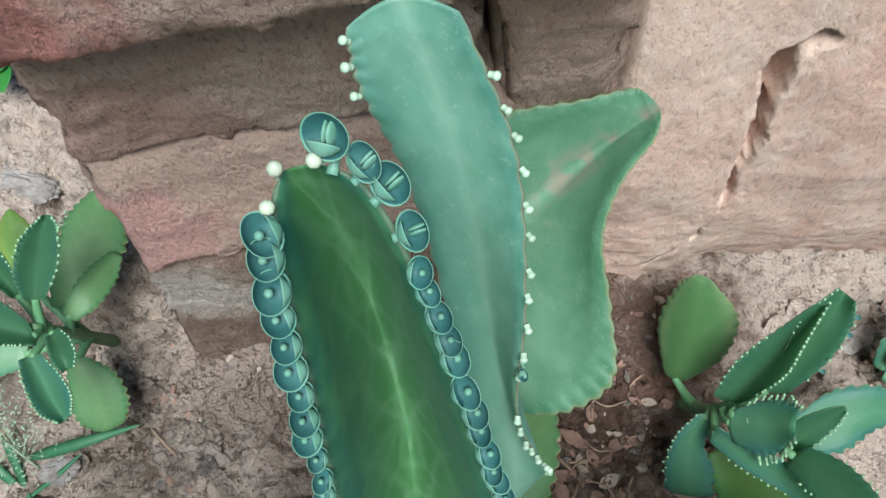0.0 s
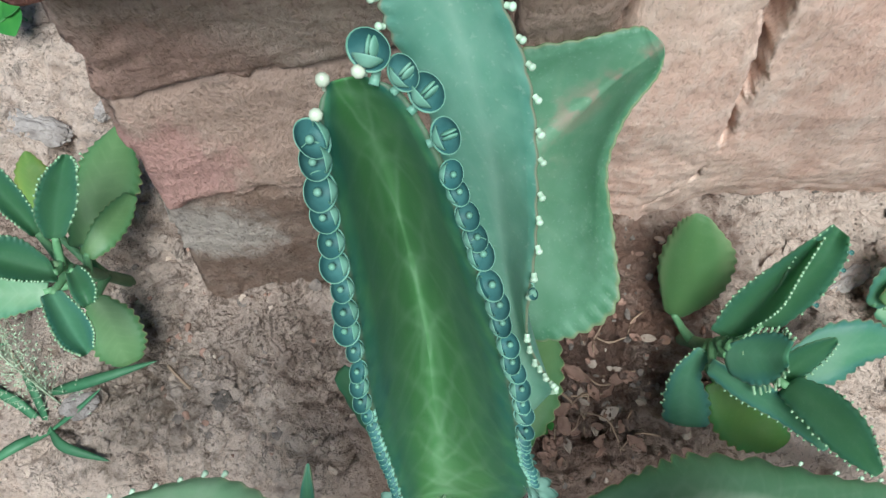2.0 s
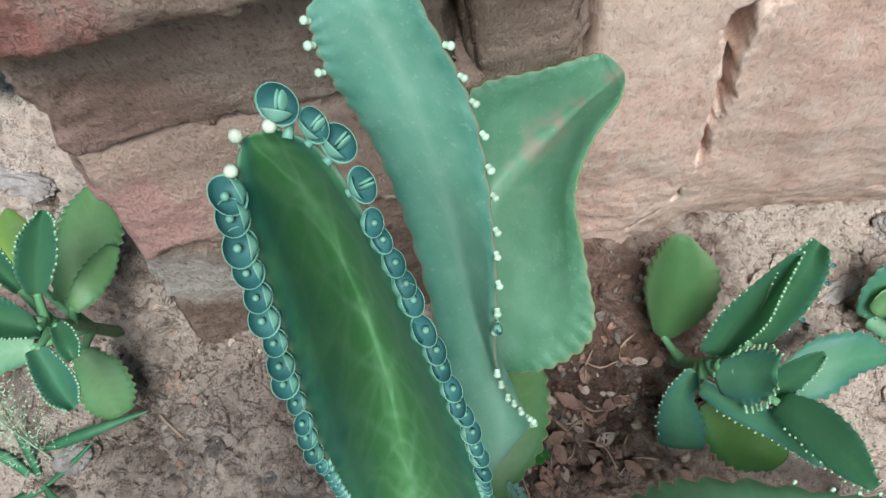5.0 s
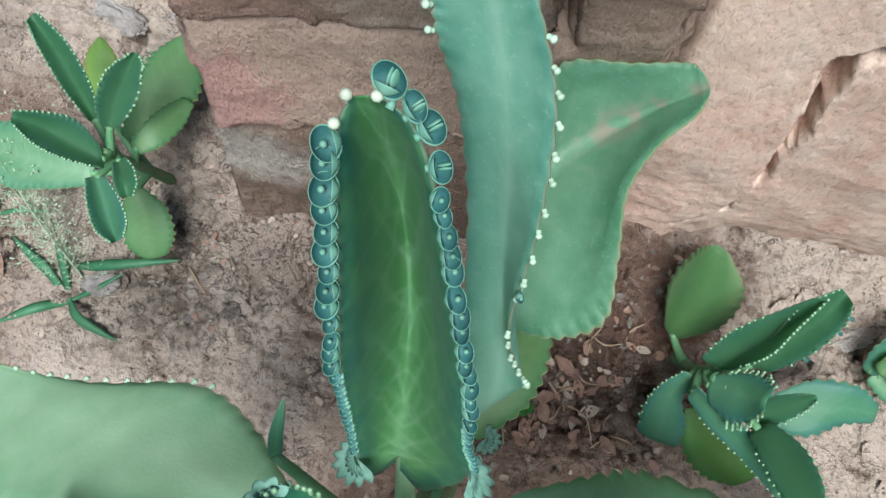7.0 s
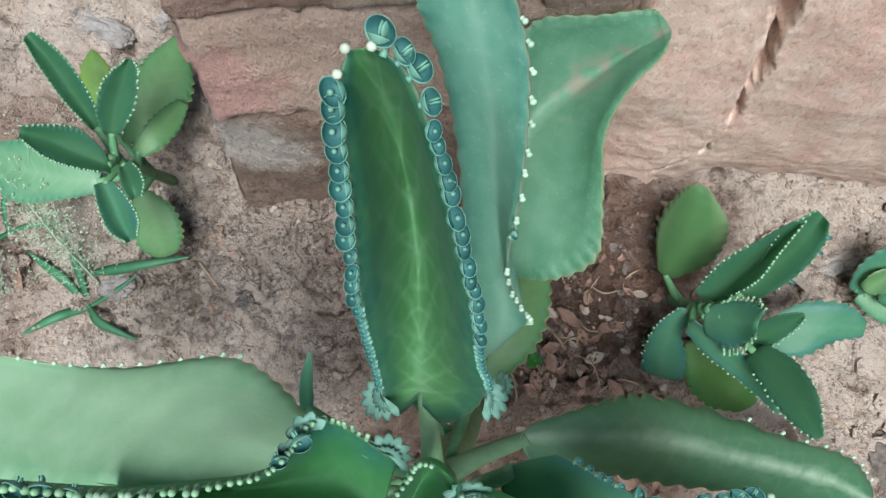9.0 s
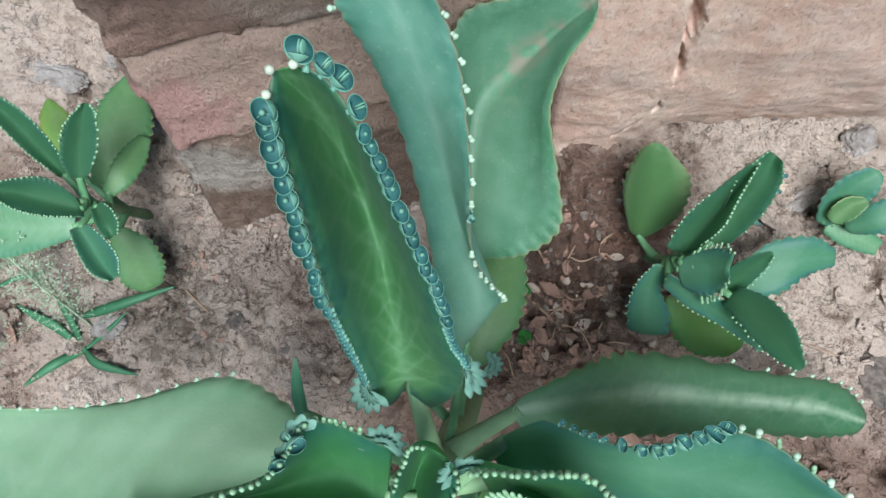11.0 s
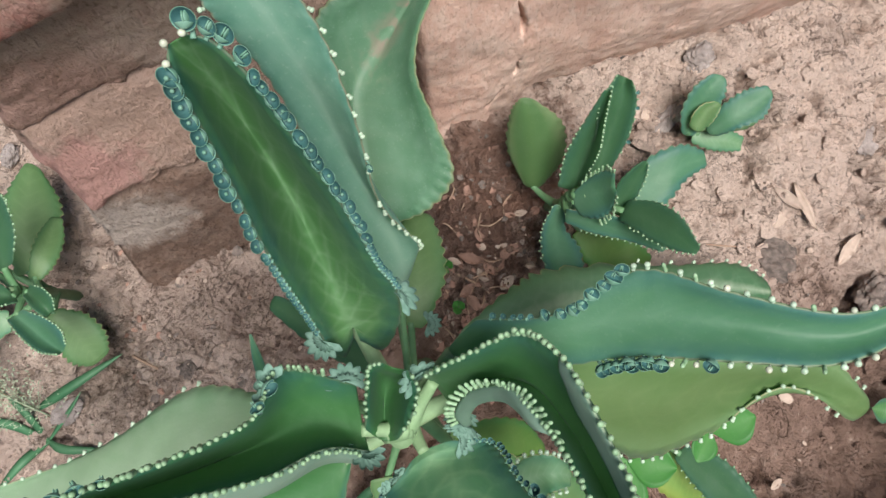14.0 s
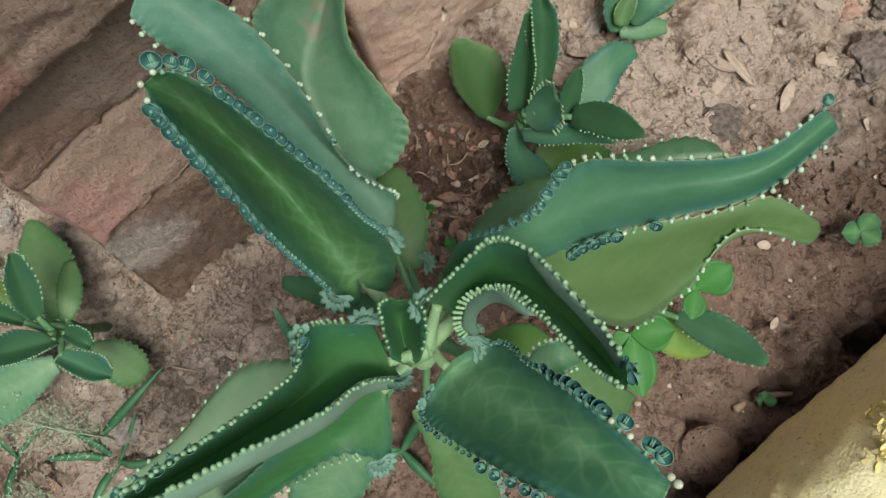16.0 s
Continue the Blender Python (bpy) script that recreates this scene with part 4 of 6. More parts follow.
add_leaf(plant, leaf_trough, 26,
         [(13.3, 5.1, 262.0), (23.8, 5.3, 275.0), (41.0, 0.6, 295.0), (48.6, -13.8, 305.0), (50.7, -32.5, 325.0), (49.9, -39.3, 352.0)],
         [(8.7, 9.1, 282.0), (26.4, 13.0, 305.0), (41.6, 14.8, 322.0), (49.5, 3.7, 336.0), (53.2, -23.3, 348.0), (51.7, -36.6, 360.0)],
         [(18.7, -10.5, 245.0), (23.4, 0.5, 272.0), (34.7, 0.6, 306.0), (41.3, -13.1, 327.0), (44.6, -30.3, 346.0), (47.7, -38.1, 360.0)], [("l", 0, 0.04, "r"), ("l", 0.04, 0.9, "b" * 38, 1.2, 1.25), ("l", 0.9, 1, "tpp"), ("r", 0, 0.05, "r"), ("r", 0.05, 0.96, "b" * 56, 1.0, 1.2)], stalk=0.0026, tooth=0.4)
add_leaf(plant, leaf_front, 26,
         [(2.6, -19.1, 240.0), (6.9, -25.8, 243.9), (13.4, -35.6, 260.7), (21.8, -48.3, 283.9), (29.6, -58.8, 303.3), (37.6, -70.2, 318.8), (44.8, -78.4, 329.8)],
         [(13.7, -17.9, 243.9), (26.4, -22.7, 249.7), (30.2, -31.0, 272.3), (36.4, -41.2, 301.3), (41.7, -52.9, 318.8), (45.9, -66.3, 325.9), (47.3, -76.7, 330.4)],
         [(-3.7, -22.1, 244.6), (-13.6, -29.5, 252.9), (-9.3, -37.3, 269.0), (0.4, -47.6, 294.9), (10.6, -59.0, 314.3), (22.8, -71.7, 325.9), (41.5, -80.3, 330.4)], [("l", 0, 0.05, "r"), ("l", 0.05, 0.38, "tttttttttttttt"), ("l", 0.38, 0.66, "sssssssss", 1.0, 1.3), ("l", 0.66, 1, "wPw.PP.ww", 1.3, 1.5), ("r", 0, 0.05, "q"), ("r", 0.05, 0.5, "qqqtttttttttttttt"), ("r", 0.5, 1, "sssssssssss")], stalk=0.0026, tooth=0.4)
add_leaf(plant, leaf_trough, 28,
         [(-12.9, -4.1, 262.0), (-27.7, 4.9, 272.0), (-42.9, 3.8, 285.0), (-61.6, 3.6, 303.0), (-77.8, 5.0, 318.0), (-101.3, 7.0, 333.0)],
         [(-10.2, 11.7, 270.0), (-27.8, 23.5, 290.0), (-37.1, 13.3, 308.0), (-55.3, 11.1, 330.0), (-75.3, 10.6, 337.0), (-99.8, 10.4, 340.0)],
         [(-12.3, -10.5, 268.0), (-22.5, -3.3, 290.0), (-35.8, -2.6, 315.0), (-53.6, 1.1, 335.0), (-75.2, 3.4, 343.0), (-97.5, 5.1, 343.0)], [("l", 0, 0.05, "r"), ("l", 0.08, 0.95, "b" * 48, 1.0, 1.35), ("l", 0.26, 0.38, "qpqp", 1.5, 1.1), ("l", 0.72, 0.95, "cpcpc", 1.1, 1.3), ("r", 0, 0.05, "r"), ("r", 0.05, 1, "b" * 46, 1.0, 1.6)], stalk=0.0026, tooth=0.4)
add_leaf(plant, leaf_mint, 20,
         [(-31.2, -5.8, 240.0), (-71.6, 3.0, 222.0), (-104.4, 2.0, 204.0), (-136.5, 1.0, 188.0), (-175.2, 0.3, 170.0), (-221.3, 2.7, 155.0)],
         [(-33.0, 3.0, 236.0), (-58.0, 18.5, 214.0), (-84.0, 25.5, 202.0), (-129.9, 13.6, 182.0), (-169.5, 9.9, 170.0), (-217.6, 9.0, 155.0)],
         [(-34.0, -12.5, 243.0), (-71.0, -12.0, 237.0), (-107.2, -19.5, 221.0), (-146.2, -31.0, 201.0), (-180.3, -32.0, 186.0), (-222.4, -10.0, 157.0)], [("l", 0.35, 1, "mmmmmmmmmmmmmmmm"), ("r", 0.4, 1, "tttttttt")], stalk=0.003, tooth=0.5)
add_leaf(plant, leaf_trough, 16,
         [(-23.5, -12.3, 245.0), (-37.4, -19.2, 243.0), (-54.7, -19.2, 245.0), (-76.9, -20.8, 235.0), (-107.6, -22.5, 220.0)],
         [(-25.5, -7.6, 250.0), (-46.5, -8.6, 255.0), (-69.1, -10.2, 252.0), (-90.7, -14.7, 242.0), (-112.8, -17.6, 230.0)],
         [(-22.7, -15.5, 245.0), (-36.9, -37.1, 238.0), (-50.5, -25.8, 245.0), (-73.5, -25.1, 237.0), (-105.1, -29.1, 222.0)], [("r", 0.3, 0.36, "r"), ("r", 0.42, 1, "b" * 16)], stalk=0.003)
add_leaf(plant, leaf_light, 12,
         [(-36.3, -23.4, 190.0), (-63.3, -37.3, 170.0), (-86.9, -48.8, 150.0), (-114.8, -59.5, 130.0)],
         [(-42.1, -19.9, 190.0), (-73.9, -27.7, 170.0), (-100.6, -37.2, 150.0), (-118.5, -53.8, 130.0)],
         [(-33.1, -28.4, 190.0), (-55.3, -48.6, 170.0), (-77.3, -61.4, 150.0), (-108.5, -66.9, 130.0)], [("l", 0.2, 1, "mmmmmmmm")])
add_leaf(plant, leaf_trough, 12,
         [(-7.3, -9.4, 258.0), (-4.9, 1.6, 252.0), (-0.0, 10.0, 262.0), (4.3, 15.0, 288.0)],
         [(-11.5, -2.9, 268.0), (-6.8, 8.4, 284.0), (-2.9, 16.7, 291.0), (1.8, 17.2, 293.0)],
         [(-2.0, -8.6, 268.0), (5.1, -1.1, 284.0), (9.3, 6.5, 290.0), (8.4, 12.7, 292.0)], [("l", 0.1, 0.95, "b" * 12), ("r", 0.1, 0.95, "bbbbbbbb")], stalk=0.003)
add_leaf(plant, leaf_olive, 10,
         [(10.5, -29.1, 170.0), (27.8, -34.1, 160.0), (41.6, -40.8, 150.0), (51.4, -52.4, 140.0)],
         [(13.4, -24.3, 170.0), (32.3, -26.7, 160.0), (45.7, -34.0, 150.0), (52.5, -47.7, 140.0)],
         [(9.3, -36.6, 170.0), (24.4, -45.5, 160.0), (37.1, -51.1, 150.0), (47.8, -55.5, 140.0)])
add_leaf(plant, leaf_moss, 14,
         [(15.5, -43.5, 160.0), (34.8, -63.5, 150.0), (50.7, -80.0, 140.0), (70.3, -108.4, 110.0)],
         [(22.4, -37.6, 160.0), (44.9, -52.4, 150.0), (61.8, -67.3, 140.0), (76.4, -104.6, 110.0)],
         [(11.0, -50.9, 160.0), (27.3, -76.1, 150.0), (40.6, -96.7, 140.0), (64.8, -114.5, 110.0)], [("r", 0.3, 1, "tttttt")])
add_leaf(plant, leaf_light, 8,
         [(25.7, -47.7, 210.0), (37.8, -43.2, 220.0), (46.0, -43.0, 225.0), (52.5, -47.6, 220.0)],
         [(27.2, -42.7, 210.0), (37.7, -35.2, 225.0), (46.8, -35.8, 230.0), (53.4, -43.8, 220.0)],
         [(27.0, -53.0, 210.0), (38.9, -50.7, 222.0), (44.8, -49.0, 228.0), (51.7, -50.6, 220.0)], [("l", 0.1, 0.95, "mmmmmmmmm"), ("r", 0.1, 0.95, "mmmmmm")])
add_leaf(plant, leaf_moss, 12,
         [(-24.1, -40.5, 140.0), (-28.6, -70.9, 120.0), (-32.8, -96.3, 100.0), (-35.9, -128.1, 80.0)],
         [(-30.8, -39.9, 140.0), (-37.0, -69.5, 120.0), (-47.1, -91.5, 100.0), (-46.4, -125.8, 80.0)],
         [(-16.1, -41.8, 140.0), (-16.2, -74.6, 120.0), (-17.1, -101.9, 100.0), (-25.4, -130.4, 80.0)], [("r", 0.1, 1, "qqqqqqqqqq")])
add_leaf(plant, leaf_dark, 8,
         [(-13.3, 8.5, 130.0), (-30.0, 25.1, 120.0), (-43.8, 40.5, 115.0), (-58.4, 56.6, 110.0)],
         [(-10.9, 12.5, 130.0), (-25.9, 31.9, 120.0), (-39.7, 47.4, 115.0), (-55.3, 59.3, 110.0)],
         [(-15.7, 4.5, 130.0), (-33.2, 19.7, 120.0), (-47.0, 35.1, 115.0), (-59.8, 53.0, 110.0)])
add_leaf(plant, leaf_pale, 2,
         [(-13.3, -12.0, 266.0), (-23.1, -4.9, 288.2), (-36.4, -4.8, 313.2), (-54.3, -1.3, 333.3), (-75.6, 1.0, 341.8), (-97.5, 2.8, 341.8)],
         [(-11.5, -10.0, 268.0), (-21.8, -2.5, 291.5), (-35.3, -2.2, 316.5), (-53.0, 1.4, 336.5), (-74.4, 3.6, 344.5), (-96.6, 5.3, 344.5)],
         [(-15.5, -14.1, 262.0), (-24.8, -7.4, 283.0), (-38.0, -7.6, 308.0), (-56.3, -4.1, 328.0), (-77.7, -1.8, 337.0), (-99.3, 0.2, 337.0)], stalk=0)
add_leaf(plant, leaf_pale, 2,
         [(48.2, 5.0, 330.5), (48.9, -1.0, 334.3), (50.6, -12.7, 340.5), (51.9, -23.7, 346.0), (51.6, -32.9, 354.0)],
         [(48.1, 7.6, 333.0), (49.4, 3.8, 337.5), (51.3, -10.0, 344.0), (52.9, -22.1, 349.0), (52.6, -31.4, 356.0)],
         [(48.5, 2.2, 326.0), (48.5, -6.0, 329.0), (50.0, -15.7, 335.0), (51.1, -25.7, 341.0), (50.7, -34.9, 350.0)], stalk=0)
add_leaf(plant, leaf_pale, 2,
         [(39.0, -11.1, 325.5), (36.2, -3.5, 315.5), (32.4, -0.6, 303.5), (25.4, -2.0, 281.5), (20.2, -8.1, 263.0), (21.0, -13.9, 252.0)],
         [(40.8, -12.2, 327.0), (37.7, -2.5, 319.0), (33.1, 1.7, 307.0), (24.6, 0.4, 283.0), (18.0, -7.2, 262.0), (19.7, -14.6, 250.0)],
         [(37.2, -10.1, 322.0), (34.7, -4.7, 310.0), (31.7, -3.0, 298.0), (26.1, -4.5, 278.0), (22.3, -9.0, 262.0), (22.3, -13.3, 252.0)], [("l", 0, 0.9, "b" * 28), ("l", 0.93, 1, "r")], stalk=0)
add_leaf(plant, leaf_teal, 2,
         [(-43.6, 17.4, 240.0), (-42.6, 27.0, 250.0), (-40.4, 38.4, 262.0)],
         [(-45.5, 17.4, 240.0), (-44.6, 27.1, 250.0), (-40.7, 37.9, 262.0)],
         [(-41.7, 17.4, 240.0), (-40.8, 27.0, 250.0), (-39.9, 37.9, 262.0)])
offset = thing("mother_of_thousands", (0.115, -0.07, 0.0), "small succulent offset with a dark green leaf", "succulent plant", "small succulents")
part("stem", tube_mesh("stem", [(0, 0, -0.005), (0.003, -0.003, 0.04), (0.008, -0.006, 0.078)], [0.003, 0.0025, 0.002], stem_green), offset)
add_leaf(offset, leaf_dark, 12,
         [(126.7, -85.3, 75.0), (136.4, -99.0, 82.0), (145.2, -115.4, 90.0), (151.6, -131.1, 100.0)],
         [(130.2, -82.8, 78.0), (145.0, -92.6, 87.0), (153.6, -111.6, 93.0), (154.2, -129.4, 100.0)],
         [(123.8, -88.0, 75.0), (128.6, -102.6, 82.0), (137.6, -119.6, 90.0), (148.6, -131.2, 100.0)], [("l", 0.1, 1, "d" * 12), ("r", 0.1, 1, "d" * 12), ("l", 0, 0.1, "tt")], tooth=0.8)
add_leaf(offset, leaf_yellow, 8,
         [(117.2, -80.8, 60.0), (125.7, -96.7, 55.0), (132.1, -109.5, 50.0), (138.6, -122.5, 45.0)],
         [(127.0, -78.4, 60.0), (136.1, -96.7, 55.0), (142.6, -109.5, 50.0), (144.0, -120.6, 45.0)],
         [(109.6, -86.6, 60.0), (113.0, -103.8, 55.0), (122.2, -115.3, 50.0), (134.5, -122.2, 45.0)])

# ---- small plants ----
right_plant = thing("mother_of_thousands", (0.113, 0.068, 0.0), "small dark green succulent with toothed leaves on bare clay", "succulent plant", "small succulents")
part("stem", tube_mesh("stem", [(-0.004, 0.004, -0.005), (0, 0, 0.04), (0.006, -0.004, 0.09)], [0.0035, 0.003, 0.002], stem_green), right_plant)
add_leaf(right_plant, leaf_oval, 12,
         [(99.5, 82.1, 35.0), (102.2, 95.2, 50.0), (104.2, 112.4, 68.0), (104.4, 127.0, 80.0)],
         [(95.2, 85.7, 35.0), (90.7, 107.2, 50.0), (95.9, 122.9, 68.0), (101.2, 127.5, 80.0)],
         [(105.1, 81.8, 35.0), (118.8, 92.4, 50.0), (121.5, 109.2, 68.0), (108.7, 124.6, 80.0)], tooth=1.0)
add_leaf(right_plant, leaf_dark, 14,
         [(116.6, 71.1, 70.0), (124.3, 82.8, 85.0), (132.3, 95.5, 105.0), (138.7, 108.7, 125.0)],
         [(107.7, 74.5, 75.0), (115.0, 88.8, 90.0), (126.2, 100.4, 108.0), (135.7, 109.6, 126.0)],
         [(120.1, 72.3, 85.0), (127.5, 81.7, 108.0), (132.7, 94.7, 120.0), (139.3, 109.2, 130.0)], [("r", 0.05, 1, "d" * 24), ("l", 0.1, 0.6, "d" * 10)])
add_leaf(right_plant, leaf_dark, 14,
         [(130.0, 75.6, 75.0), (138.4, 90.0, 90.0), (145.6, 103.1, 107.0), (149.3, 114.2, 120.0)],
         [(123.8, 75.3, 80.0), (129.9, 90.9, 100.0), (134.5, 105.2, 115.0), (144.5, 115.5, 126.0)],
         [(137.7, 75.1, 80.0), (147.3, 87.5, 100.0), (152.5, 101.4, 115.0), (150.6, 110.2, 126.0)], [("r", 0.1, 0.95, "dtddtdtd"), ("l", 0.5, 1, "d" * 10)])
add_leaf(right_plant, leaf_teal, 8,
         [(111.7, 62.6, 80.0), (119.0, 63.3, 90.0), (125.4, 62.4, 100.0), (129.9, 62.8, 110.0)],
         [(113.2, 68.1, 85.0), (121.6, 71.6, 95.0), (127.9, 71.8, 107.0), (130.5, 68.2, 115.0)],
         [(113.7, 54.8, 80.0), (120.7, 50.6, 90.0), (126.2, 52.1, 100.0), (129.2, 58.8, 112.0)], [("l", 0.1, 1, "b" * 10), ("r", 0.3, 1, "bbbbbbbb")])
add_leaf(right_plant, leaf_dark, 8,
         [(130.3, 51.0, 85.0), (138.1, 58.3, 95.0), (143.7, 65.0, 105.0), (148.3, 69.9, 114.0)],
         [(130.1, 55.5, 90.0), (134.3, 63.9, 100.0), (140.7, 68.4, 110.0), (146.0, 70.3, 116.0)],
         [(133.6, 48.0, 85.0), (140.7, 53.9, 95.0), (146.3, 61.6, 105.0), (148.9, 68.3, 114.0)], [("r", 0.1, 1, "d" * 12)])
add_leaf(right_plant, leaf_teal, 10,
         [(142.5, 55.2, 50.0), (160.1, 60.3, 55.0), (180.3, 66.5, 58.0), (199.6, 67.9, 54.0)],
         [(149.1, 64.7, 55.0), (165.3, 75.6, 60.0), (185.5, 77.5, 62.0), (199.7, 71.3, 55.0)],
         [(146.0, 50.1, 50.0), (166.7, 49.6, 55.0), (183.6, 59.2, 55.0), (199.7, 63.6, 53.0)], tooth=1.7)
add_leaf(right_plant, leaf_dark, 12,
         [(133.1, 50.1, 95.0), (139.7, 42.0, 110.0), (147.2, 30.5, 125.0), (152.8, 17.8, 134.0)],
         [(136.9, 53.9, 100.0), (145.8, 47.9, 115.0), (151.3, 36.0, 130.0), (153.9, 19.6, 136.0)],
         [(129.8, 46.3, 95.0), (134.3, 36.9, 110.0), (142.2, 24.8, 123.0), (151.6, 17.1, 134.0)], [("l", 0.3, 1, "d" * 10), ("r", 0.2, 1, "d" * 14)])
add_leaf(right_plant, leaf_teal, 12,
         [(107.9, 58.5, 70.0), (118.5, 49.5, 80.0), (133.0, 39.0, 90.0), (148.0, 24.1, 100.0)],
         [(108.3, 61.2, 75.0), (119.3, 53.6, 85.0), (134.2, 44.6, 95.0), (148.6, 27.2, 100.0)],
         [(106.3, 54.5, 70.0), (116.4, 44.4, 80.0), (131.2, 34.6, 90.0), (145.8, 22.7, 100.0)], [("r", 0.2, 1, "d" * 15)])
add_leaf(right_plant, leaf_teal, 8,
         [(108.4, 65.2, 60.0), (102.7, 54.2, 50.0), (101.9, 40.5, 42.0), (103.9, 27.2, 35.0)],
         [(105.3, 66.4, 60.0), (96.7, 56.3, 52.0), (93.3, 43.8, 44.0), (93.6, 30.1, 36.0)],
         [(110.9, 62.4, 60.0), (108.1, 52.1, 50.0), (113.9, 39.8, 40.0), (114.0, 27.0, 35.0)], [("l", 0, 0.9, "d" * 14)], tooth=1.7)
add_leaf(right_plant, leaf_olive, 10,
         [(117.8, 49.5, 40.0), (130.1, 35.8, 35.0), (142.3, 25.8, 30.0), (155.3, 17.3, 25.0)],
         [(122.4, 51.5, 40.0), (136.7, 42.7, 35.0), (150.6, 32.1, 30.0), (158.6, 20.6, 25.0)],
         [(113.3, 47.5, 40.0), (118.9, 27.0, 35.0), (132.6, 16.3, 30.0), (149.9, 13.6, 25.0)], tooth=1.7)
left_plant = thing("mother_of_thousands", (-0.195, 0.105, 0.0), "small green succulent with beaded leaf margins beside the wall", "succulent plant", "small succulents")
part("stem", tube_mesh("stem", [(-0.004, 0.0, -0.012), (0, 0, 0.04), (0.0, 0.0, 0.09)], [0.0035, 0.003, 0.002], stem_green), left_plant)
add_leaf(left_plant, leaf_dark, 16,
         [(-203.9, 119.1, 85.0), (-210.5, 133.2, 100.0), (-217.6, 146.1, 115.0), (-224.5, 154.6, 125.0)],
         [(-204.8, 117.9, 90.0), (-212.8, 128.8, 105.0), (-219.5, 141.6, 120.0), (-224.6, 151.3, 127.0)],
         [(-199.5, 121.5, 90.0), (-202.7, 135.8, 105.0), (-209.7, 148.3, 120.0), (-220.9, 156.0, 127.0)], [("l", 0.1, 1, "d" * 24), ("r", 0.1, 1, "d" * 20)])
add_leaf(left_plant, leaf_yellow, 8,
         [(-219.9, 129.0, 50.0), (-221.6, 143.3, 55.0), (-223.5, 155.6, 60.0), (-226.3, 165.5, 60.0)],
         [(-224.6, 128.4, 50.0), (-230.0, 142.1, 55.0), (-230.7, 154.7, 60.0), (-228.3, 164.3, 60.0)],
         [(-215.1, 129.7, 50.0), (-213.8, 144.4, 55.0), (-216.1, 156.7, 60.0), (-223.9, 164.9, 60.0)], tooth=1.7)
add_leaf(left_plant, leaf_dark, 14,
         [(-193.7, 116.6, 90.0), (-188.6, 127.9, 100.0), (-181.1, 139.4, 113.0), (-174.1, 149.1, 122.0)],
         [(-196.2, 116.7, 95.0), (-194.7, 125.4, 107.0), (-185.9, 138.2, 120.0), (-175.2, 148.0, 125.0)],
         [(-186.5, 117.5, 95.0), (-176.5, 129.3, 107.0), (-170.7, 141.6, 120.0), (-170.2, 146.9, 125.0)], [("r", 0.1, 1, "b" * 12), ("l", 0.5, 1, "d" * 10)])
add_leaf(left_plant, leaf_moss, 14,
         [(-200.1, 117.7, 50.0), (-194.9, 138.4, 52.0), (-188.6, 161.7, 50.0), (-184.5, 182.2, 45.0)],
         [(-206.7, 118.3, 50.0), (-203.3, 142.7, 55.0), (-198.8, 164.5, 52.0), (-188.2, 181.4, 46.0)],
         [(-193.9, 118.6, 50.0), (-182.6, 131.6, 48.0), (-174.5, 152.4, 45.0), (-179.9, 177.4, 44.0)], [("l", 0.1, 0.7, "d" * 15)], tooth=1.7)
add_leaf(left_plant, leaf_dark, 16,
         [(-192.2, 100.6, 90.0), (-205.3, 104.5, 100.0), (-216.2, 107.9, 110.0), (-224.5, 108.7, 120.0)],
         [(-189.1, 96.5, 95.0), (-201.6, 96.4, 107.0), (-212.6, 99.2, 116.0), (-222.8, 105.9, 122.0)],
         [(-193.9, 107.1, 95.0), (-202.1, 114.7, 107.0), (-212.5, 114.0, 116.0), (-222.9, 111.2, 122.0)], [("l", 0.1, 0.95, "d" * 27), ("r", 0.4, 1, "d" * 10)])
add_leaf(left_plant, leaf_light, 16,
         [(-217.0, 94.9, 50.0), (-239.6, 94.7, 50.0), (-259.5, 96.6, 50.0), (-286.2, 99.9, 45.0)],
         [(-217.4, 88.6, 50.0), (-240.5, 82.1, 50.0), (-262.7, 78.8, 50.0), (-287.4, 88.5, 45.0)],
         [(-216.2, 99.7, 50.0), (-235.8, 106.9, 55.0), (-259.2, 111.4, 55.0), (-283.4, 109.5, 47.0)])
add_leaf(left_plant, leaf_teal, 10,
         [(-199.3, 93.0, 80.0), (-189.9, 82.2, 85.0), (-181.5, 72.9, 90.0), (-173.3, 64.4, 95.0)],
         [(-201.8, 90.5, 85.0), (-192.1, 77.8, 95.0), (-182.9, 67.6, 100.0), (-173.6, 62.9, 100.0)],
         [(-191.9, 93.4, 85.0), (-177.7, 84.2, 95.0), (-168.3, 75.1, 102.0), (-168.4, 67.0, 100.0)], [("l", 0.1, 1, "d" * 15), ("r", 0.1, 1, "d" * 15)])
add_leaf(left_plant, leaf_moss, 10,
         [(-197.0, 92.9, 40.0), (-190.6, 81.7, 35.0), (-187.3, 69.8, 30.0), (-184.0, 57.7, 25.0)],
         [(-201.5, 90.7, 40.0), (-200.7, 77.0, 35.0), (-197.8, 63.4, 30.0), (-189.5, 56.8, 25.0)],
         [(-192.3, 94.3, 40.0), (-180.6, 86.4, 35.0), (-174.7, 73.3, 30.0), (-176.9, 61.4, 25.0)], tooth=1.7)
